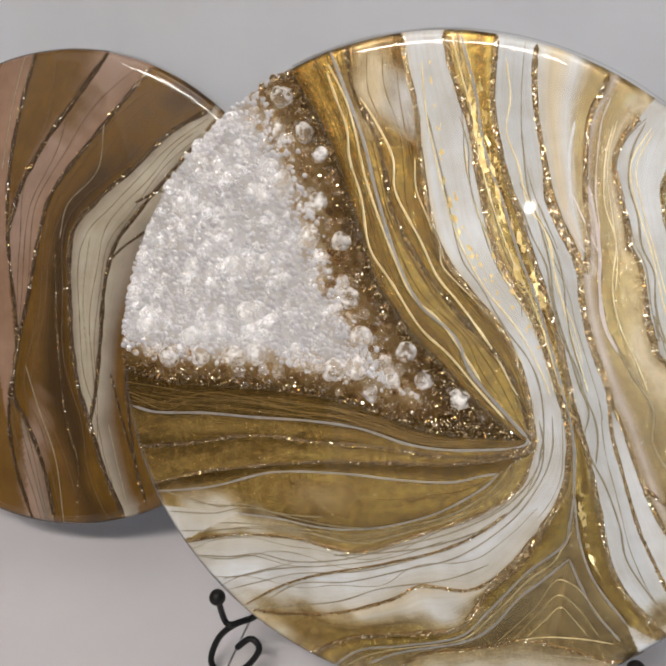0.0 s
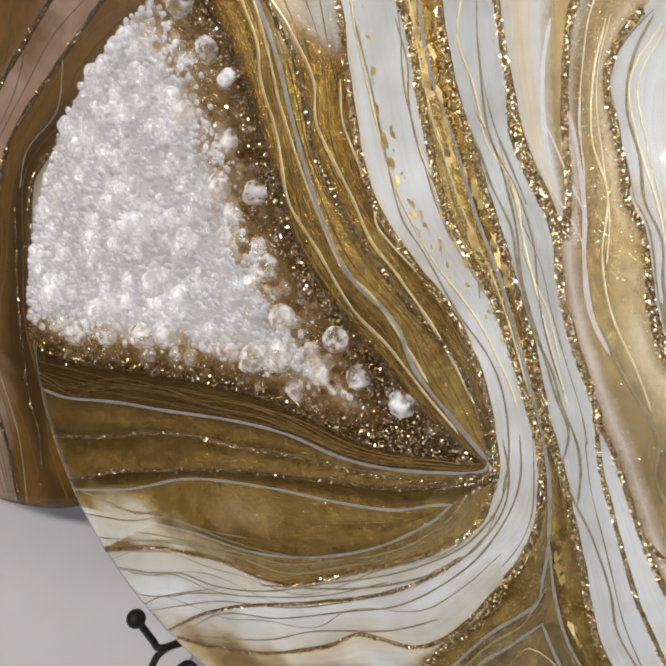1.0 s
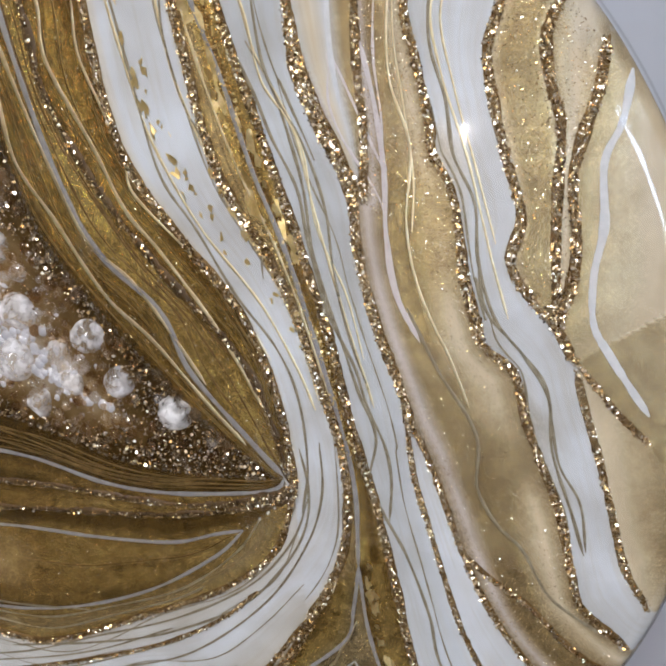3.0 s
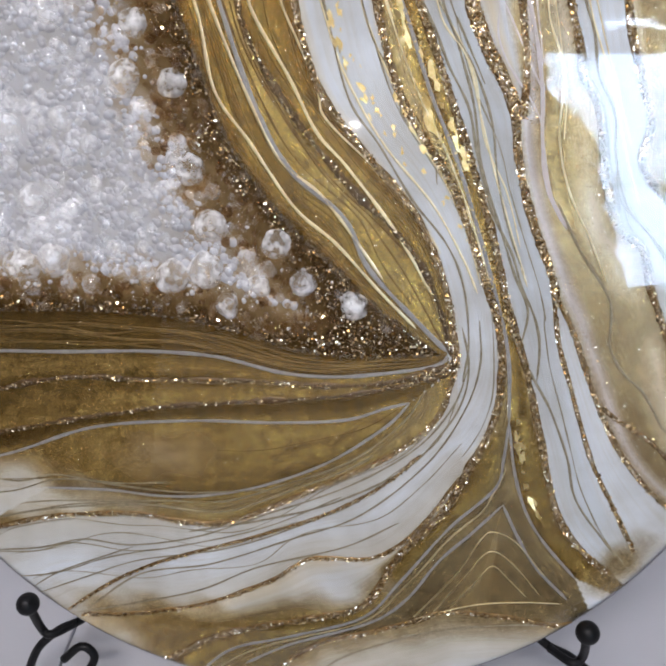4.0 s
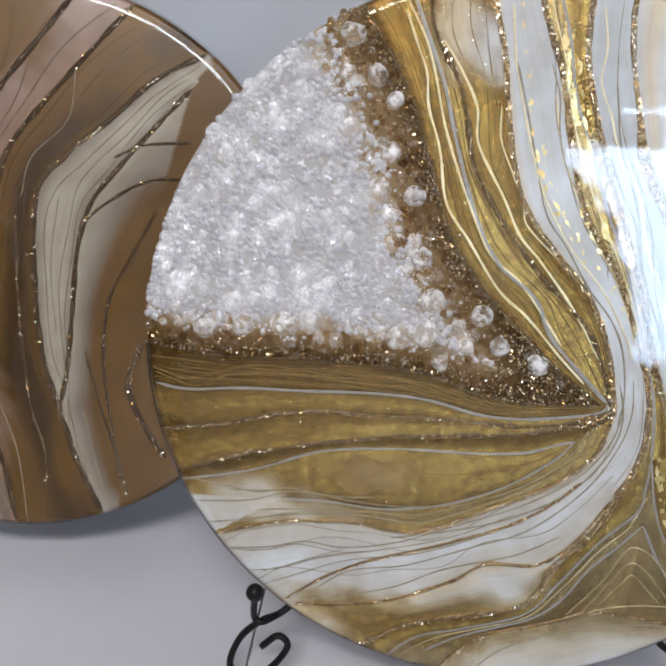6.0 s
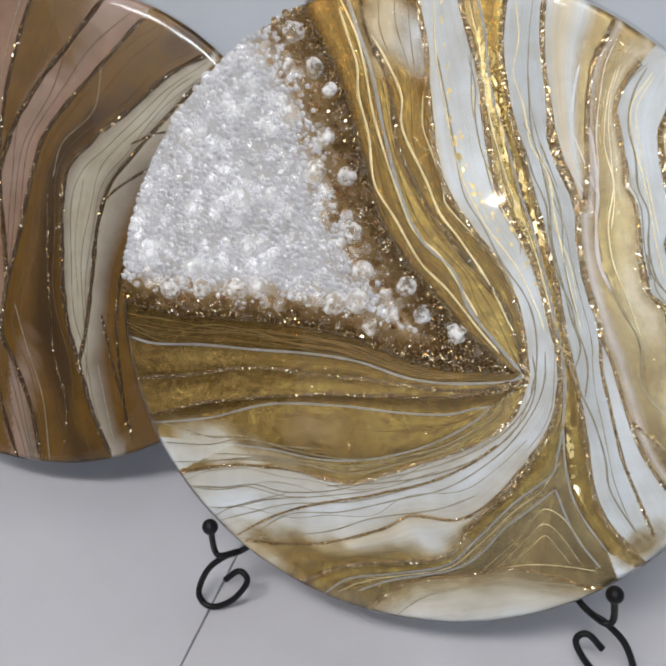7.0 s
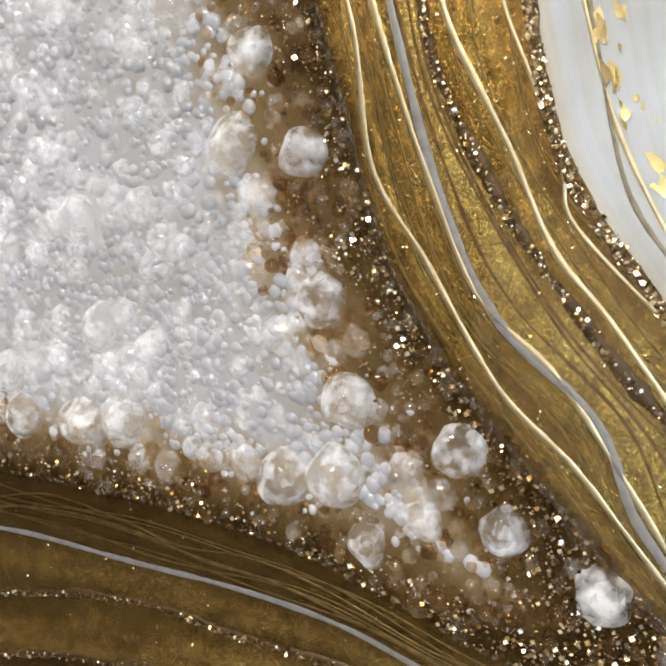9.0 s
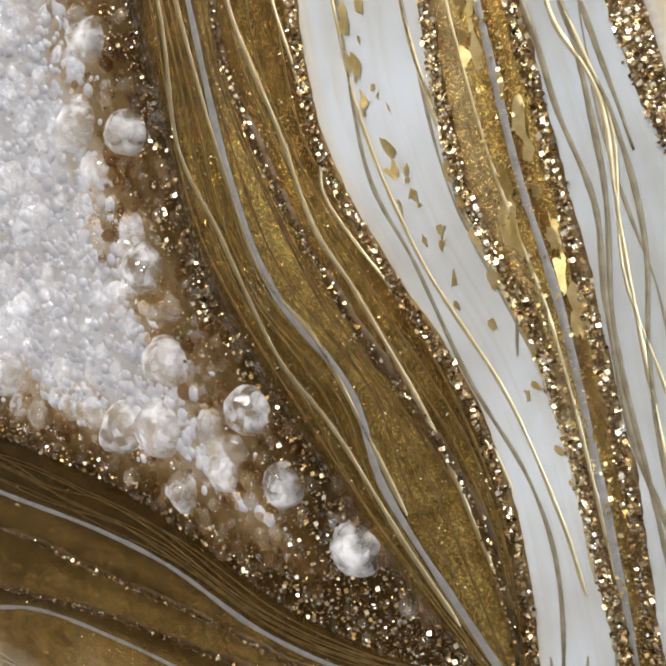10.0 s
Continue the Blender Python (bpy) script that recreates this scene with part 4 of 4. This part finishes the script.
for k, (lft, rgt, shares, width, mat) in enumerate((
        (join("druse_r"), join("pen_main"), (0.22, 0.4, 0.55, 0.7, 0.85), 0.3, BRONZE), (join("pen_main"), join("dots_a"), (0.3, 0.6, 0.8), 0.5, GLITTER_BED),
        (join("dots_a"), join("vein_a"), (0.3, 0.55, 0.8), 0.4, BRONZE), (join("vein_a"), join("vein_b"), (0.9,), 0.4, OLIVE),
        (join("vein_b"), join("pen_mid"), (0.5,), 0.5, GOLD), (join("vein_c"), right_d, (0.62,), 0.4, OLIVE), (join("lobe_up"), join("-lobe_low"), (0.5,), 0.3, BRONZE),
        (join("vein_d2", "vein_d"), join("vein_e_up"), (0.3,), 0.5, LILAC), (join("druse_b"), join("-pen_back"), (0.35, 0.6, 0.8), 0.28, BRONZE),
        (join("druse_b"), join("-pen_back"), (0.4, 0.74), 0.3, BRONZE), (join("vein_a_low"), join("vein_b_low"), (0.1, 0.3, 0.62), 0.35, OLIVE),
        (join("-lobe_low"), join("-vein_a_low"), (0.3, 0.6), 0.5, OLIVE), (edge_e, edge_f, (0.12,), 0.5, OLIVE), (join("pen_mid_l"), join("pen_apex_l"), (0.5,), 0.5, GOLD),
        (join("b_one"), join("b_three"), (0.3, 0.55, 0.8), 0.5, OLIVE), (join("b_three"), join("b_four"), (0.2, 0.4, 0.8), 0.5, OLIVE), (join("b_four"), join("b_five"), (0.3, 0.6, 0.8), 0.4, OLIVE))):
    for j, f in enumerate(shares):
        EXTRA.append((between(lft, rgt, f, 900 + k * 10 + j), width, mat, k > 13))
for i, (pts, width, mat, on_rear) in enumerate(EXTRA):
    if not on_rear:
        strip("pen_line", pts, width, 0.16, mat, front, 0.25, 700 + i, edge=-0.12)

# -- crystals on the front disc
rng = np.random.default_rng(11)
DR, DB = LINES["druse_r"], LINES["druse_b"]
BED = np.vstack([DR, DB[::-1], rim_arc(184, 108)])

STONES = [(-55.2, 132.7, 5.4), (-57.9, 117.6, 4.2), (-46.2, 115.8, 5.0), (-39.2, 105.7, 4.0), (-41.3, 85.5, 5.0), (-46.6, 69.4, 5.8), (-32.5, 66.9, 5.0), (-30.2, 40.6, 5.4), (-25.7, 22.6, 5.6),
          (-5.6, 15.6, 5.1), (-40.6, 7.5, 6.0), (-29.6, 8.5, 6.3), (-23.3, -3.6, 4.6), (-11.9, 2.6, 4.0), (2.1, 2.7, 4.6), (17.7, -6.1, 5.2), (-125.5, 14.6, 5.6), (-108.1, 14.6, 5.3), (-90.1, 14.6, 6.2),
          (-78.9, 15.7, 6.0), (-110.9, 87.8, 4.8), (-57.9, 95.8, 5.3), (-62.8, 101.8, 4.2), (-82.2, 35.3, 5.7), (-112.0, 25.2, 5.5), (-135.9, 30.8, 5.6), (-86.4, 57.8, 5.3), (-69.1, 59.3, 4.2)]


def in_bed(n):
    p = rng.uniform((-156, -36), (42, 150), (n, 2))
    p = p[inside(p, BED) & (np.hypot(p[:, 0], p[:, 1]) < RADIUS - 1.0)]
    for x, z, r in STONES:
        p = p[np.hypot(p[:, 0] - x, p[:, 1] - z) > r * 0.95]
    return p, bed_depth(p)


def pebble(seed, rough=0.22, sub=2, flat=1.0):
    """A broken, worn lump of glass of about unit radius."""
    r = random.Random(seed)
    bm = bmesh.new()
    bmesh.ops.create_icosphere(bm, subdivisions=sub, radius=1)
    cuts = [(Vector((r.gauss(0, 1), r.gauss(0, 1), r.gauss(0, 1))).normalized(), 0.74 + 0.22 * r.random()) for _ in range(8)]
    for v in bm.verts:
        for n, d in cuts:
            over = v.co.dot(n) - d
            if over > 0:
                v.co -= n * over * 0.97
        v.co *= 1 + rough * 0.25 * noise.noise(v.co * 2.3 + Vector((seed, 0, 0)))
        v.co.y *= flat
    me = bpy.data.meshes.new("glass_stone")
    bm.to_mesh(me)
    bm.free()
    return me


big = [pebble(40 + k, 0.3, 3) for k in range(8)]
for me in big:
    me.materials.append(CLEAR_GLASS)
mid = [pebble(60 + k, 0.15, 2) for k in range(10)]
for me in mid:
    me.materials.append(MILK_GLASS)
for i, (x, z, r) in enumerate(STONES):
    ob = mesh_part("glass_stone", big[i % 8], CLEAR_GLASS, front)
    ob.visible_shadow = False
    ob.matrix_basis = Matrix.LocRotScale((x * 0.001, r * 0.0001, z * 0.001), Euler((i * 1.3, i * 2.1, i * 0.7)), (r * 0.00105, r * 0.0009, r * 0.001))
p, d = in_bed(2600)
keep = [q for q, e in zip(p, d) if e > 10][:260]
for i, (x, z) in enumerate(keep):
    r = 1.9 + 2.4 * rng.random() ** 1.6
    ob = mesh_part("glass_stone", mid[i % 10], MILK_GLASS, front)
    ob.visible_shadow = False
    ob.matrix_basis = Matrix.LocRotScale((x * 0.001, r * 0.0001, z * 0.001), Euler((0, i * 1.7, 0)), (r * 0.001, r * 0.0008, r * 0.001))


def heap(name, places, radii, lifts, material, sub, label="", flat=1.0):
    """Many small lumps as one mesh."""
    bm = bmesh.new()
    bmesh.ops.create_icosphere(bm, subdivisions=sub, radius=1)
    v0 = np.array([v.co[:] for v in bm.verts])
    f0 = np.array([[v.index for v in f.verts] for f in bm.faces])
    bm.free()
    n = len(places)
    v = v0[None] * (1 + rng.normal(0, 0.012, (n, len(v0), 1))) * rng.uniform(0.85, 1.12, (n, 1, 3)) * radii[:, None, None]
    v[..., 1] *= flat
    v += np.column_stack([places[:, 0], -lifts, places[:, 1]])[:, None]
    f = (f0[None] + (np.arange(n) * len(v0))[:, None, None]).reshape(-1, 3)
    return tagged(mesh_part(name, pydata(name, v.reshape(-1, 3) * 0.001, f.tolist()), material, front, label), kind="stuff")


# a milky base of fine grit, clear beads over it, brown beads and glitter towards the long edges
p, d = in_bed(11000)
a = p[d > 14 + rng.normal(0, 2.6, len(d))]
r = 0.7 + 1.1 * rng.random(len(a)) ** 2
heap("crystal_grit", a, r, -0.16 * r, FROST, 2, "fine milky crushed glass", 0.52)
p, d = in_bed(5500)
a = p[d > 5 + rng.normal(0, 3.0, len(d))]
r = 0.45 + 1.25 * rng.random(len(a)) ** 3
heap("glass_bead", a, r, -0.2 * r, GLASS, 2, "small clear glass beads", 0.8).visible_shadow = False
p, d = in_bed(9000)
b = p[(d < 15 + rng.normal(0, 2.5, len(d)))]
r = 0.45 + 1.5 * rng.random(len(b)) ** 2.2
heap("amber_grit", b, r, -0.1 * r, AMBER, 2, "brown and amber glass beads").visible_shadow = False
p, d = in_bed(90000)
clump = np.sin(p[:, 0] * 0.61 + 2 * np.sin(p[:, 1] * 0.33)) * np.sin(p[:, 1] * 0.53 + p[:, 0] * 0.21)
p = p[(d < 14) & (rng.random(len(d)) < np.clip(1.0 + 0.5 * clump - d / 8.0, 0.05, 1))]
flakes("glitter", p, 0.14 + 0.44 * rng.random(len(p)) ** 3, 0.3 + 1.0 * rng.random(len(p)), front, seed=77, tilt=0.6)

# fine gold dust in the shining bands


def dust(left, right, count, biggest, seed):
    r = np.random.default_rng(seed)
    poly = np.vstack([LINES[left], LINES[right][::-1]])
    p = r.uniform(poly.min(0), poly.max(0), (count, 2))
    p = p[inside(p, poly) & (np.hypot(p[:, 0], p[:, 1]) < RADIUS - 4)]
    tagged(flakes("gold_dust", p, 0.04 + biggest * r.random(len(p)) ** 3, 0.12 + 0.1 * r.random(len(p)), front, GLITTER, seed, 0.42), kind="stuff")


dust("druse_r", "pen_main", 26000, 0.16, 201)
dust("pen_main", "vein_a", 30000, 0.16, 202)
dust("druse_b", "lobe_up", 5000, 0.16, 203)
dust("vein_b", "vein_c", 16000, 0.14, 204)
dust("vein_d2", "vein_e_up", 20000, 0.2, 205)
dust("vein_f", "vein_h", 12000, 0.2, 206)
dust("vein_d_r", "vein_e", 14000, 0.18, 209)
dust("lobe_up", "thin_h", 6000, 0.15, 207)
dust("pen_mid_l", "pen_mid_r", 9000, 0.14, 208)

# gold specks strewn in the band between two veins
top = between(join("vein_b"), join("vein_c"), 0.5, 41)
p = along(top[:len(top) * 2 // 3], 7.0, 1.1, rng)
flakes("glitter", p, 0.10 + 0.36 * rng.random(len(p)) ** 3, 0.25 + 0.2 * rng.random(len(p)), front, LEAF, seed=79, tilt=0.5)

# bits of gold leaf in the white band
rng2 = np.random.default_rng(5)
for i in range(26):
    f = rng2.random()
    q = LINES["gold_e"][int(f * (len(LINES["gold_e"]) - 1))] + np.array((3.0 + 2.0 * rng2.random(), 1.5 * rng2.random()))
    a = np.sort(rng2.random(7) * 2 * math.pi)
    rr = (0.5 + 1.0 * rng2.random()) * (0.5 + rng2.random(7))
    v = np.column_stack([q[0] + rr * np.cos(a) * 0.7, np.full(7, -0.25), q[1] + rr * np.sin(a)])
    mesh_part("gold_leaf", pydata("gold_leaf", v * 0.001, [list(range(7))]), LEAF, front, smooth=False)



def leaf_patch(path, first, last, offset, count, size, seed):
    """Torn scraps of gold leaf strewn along a line."""
    r = np.random.default_rng(seed)
    pts = LINES[path]
    for _ in range(count):
        k = int((first + (last - first) * r.random()) * (len(pts) - 3))
        way = pts[k + 2] - pts[k]
        way = way / (np.hypot(*way) + 1e-9)
        q = pts[k] + np.array((-way[1], way[0])) * (offset + r.normal(0, 0.7))
        a = np.sort(r.random(9) * 2 * math.pi)
        rr = size * (0.5 + r.random()) * (0.5 + 0.7 * r.random(9))
        u, w = rr * np.cos(a) * (1.2 + 2.2 * r.random()), rr * np.sin(a) * 0.8
        tilt = r.normal(0, 0.10, 2)
        v = np.column_stack([q[0] + way[0] * u - way[1] * w, -0.27 - 0.15 * r.random() + tilt[0] * u * 0.4 + tilt[1] * w, q[1] + way[1] * u + way[0] * w])
        mesh_part("gold_leaf", pydata("gold_leaf", v * 0.001, [list(range(9))]), LEAF, front, smooth=False)


leaf_patch("pen_mid", 0.12, 0.52, -2.2, 34, 1.1, 31)
leaf_patch("pen_mid", 0.10, 0.60, 2.2, 30, 1.0, 32)
leaf_patch("gold_e", 0.25, 0.75, 1.6, 22, 0.9, 33)
leaf_patch("cream_a", 0.45, 0.85, 0.6, 16, 1.0, 34)
leaf_patch("pen_mid_r", 0.0, 0.6, 3.0, 18, 0.9, 35)

# a wet ridge of clear resin along the edge of the crystals
edge = LINES["druse_r"][::3]
wav = np.arange(len(edge))
ridge = np.column_stack([edge[:, 0] + 0.5 * np.sin(wav * 0.7), -0.25 + 0.3 * np.sin(wav * 0.37), edge[:, 1]])
ridge = mesh_part("resin_ridge", tube((ridge[2:-1] * 0.001).tolist(), 0.00105, 10), CLEAR, front, "wet glossy ridge of clear resin")
ridge.visible_shadow = False

# -- back disc
rear = empty("resin_art_disc", BACK, "round rose-brown and grey banded resin disc with glitter veins", "wall art", "geode discs")


# the shade this disc stands in is put into its lowered colours
def pour_back(p):
    p.band(rim_arc(180, 120), join("b_one"), (0, sand), (0.7, rose), (1, rose), soft=2)
    p.band(join("b_one"), join("b_three"), (0, rose), (0.3, mauve), (0.7, grey), (1, sand))
    p.band(join("b_one"), join("b_two"), (0, sand), (0.35, honey), (0.75, sand), (1, rose))
    p.band(join("b_two"), join("b_three"), (0, mauve), (0.5, mauve), (1, rose))
    p.band(join("b_three"), join("b_four"), (0, honey), (0.35, sand), (0.6, walnut), (0.8, walnut), (1, honey))
    p.band(join("b_four"), join("b_five"), (0, grey), (0.3, shell), (0.7, shell), (1, grey))
    p.band(np.vstack([LINES["b_five"], after(LINES["b_four"], LINES["b_five"][-1])[2:]]), join("b_nine"), (0, shell), (0.4, grey), (0.7, sand), (1, honey))
    p.band(join("b_nine"), rim_arc(20, -60), (0, honey), (0.4, sand), (1, sand), soft=2)
    # clouds where the colours ran into one another
    p.cloud(4, 118, 26, 20, honey, 0.8, 40)
    p.cloud(56, 98, 34, 12, honey, 0.9, 35)
    p.cloud(-22, -108, 9, 40, mauve, 0.9, -8)
    p.cloud(20, -122, 8, 30, honey, 0.9, 14)
    p.cloud(-48, 40, 12, 40, rose, 0.7)


disc_body(rear, ART_BACK, sand, pour_back, 110, 480)
for name, width in (("b_one", 2.2), ("b_two", 2.8), ("b_three", 2.4), ("b_four", 2.6), ("b_five", 2.3), ("b_seven", 1.4), ("b_eight", 1.4), ("b_nine", 1.6), ("b_ten", 1.3), ("b_rimv", 3.0)):
    vein(name, width * 1.3, rear, 1.6, UMBER_BED, 0.42)
vein("b_dots", 1.4, rear, 3.0, None, 0.45)
for i, name in enumerate(("t_one", "t_two", "t_three", "t_four", "t_five")):
    strip("pen_line", LINES[name], 0.8, 0.3, OLIVE, rear, 0.15, 500 + i)
for i, (pts, width, mat, on_rear) in enumerate(EXTRA):
    if on_rear:
        strip("pen_line", pts, width, 0.22, DARK_BED, rear, 0.25, 800 + i)
# props that hold it from behind
for x in (-0.05, 0.05):
    foot = BACK @ Vector((x, 0.0153, 0.0))
    m = BACK.inverted()
    me = tube([tuple(m @ foot), tuple(m @ Vector((foot.x, foot.y + 0.025, (foot.z + TABLE) / 2))), tuple(m @ Vector((foot.x, foot.y + 0.05, TABLE + 0.002)))], 0.003, 8)
    mesh_part("prop", me, IRON, rear)

# ---- the easel ----
easel = empty("plate_easel", Matrix.Translation((0, 0, TABLE)), "black wrought-iron plate easel with scrolled feet and ball tips", "easel")
LIFT = -TABLE
scroll = [(-0.060, 0.006, -0.128), (-0.080, -0.015, -0.135), (-0.0913, -0.0247, -0.1407), (-0.1013, -0.0264, -0.1460), (-0.1113, -0.0294, -0.1551), (-0.1167, -0.0337, -0.1684), (-0.1134, -0.0359, -0.1754), (-0.1057, -0.0361, -0.1759), (-0.0956, -0.0341, -0.1696), (-0.0883, -0.0308, -0.1596), (-0.0889, -0.0293, -0.1548), (-0.0935, -0.0287, -0.1532), (-0.1009, -0.0308, -0.1594)]
stem = [(-0.1003, -0.0410, -0.1113), (-0.1027, -0.0350, -0.1335), (-0.0989, -0.0358, -0.1360), (-0.0923, -0.0282, -0.1386)]


def side(k):
    """One arm of the easel; k mirrors it."""
    fix = lambda path: [(k * x, y, z + LIFT) for x, y, z in path]
    arm = mesh_part("arm", tube(fix(scroll), 0.00175), IRON, easel)
    mesh_part("hook", tube(fix(stem), 0.00165), IRON, easel)
    bm = bmesh.new()
    bmesh.ops.create_uvsphere(bm, u_segments=20, v_segments=14, radius=0.0042, matrix=Matrix.Translation((k * BALL[0], BALL[1], BALL[2] + LIFT)))
    part("ball_tip", bm, IRON, easel)


BALL = (-0.1003, -0.041, -0.1113)
side(1)
side(-1)
mesh_part("crossbar", tube([(-0.061, 0.006, -0.128 + LIFT), (0, 0.012, -0.118 + LIFT), (0.061, 0.006, -0.128 + LIFT)], 0.00175), IRON, easel)
mesh_part("back_rest", tube([(0, 0.012, -0.118 + LIFT), (0, 0.032, -0.03 + LIFT), (0, 0.050, 0.04 + LIFT)], 0.00175), IRON, easel)
mesh_part("rear_leg", tube([(0, 0.050, 0.04 + LIFT), (0, 0.10, -0.07 + LIFT), (0, 0.145, 0.0018)], 0.00175), IRON, easel)
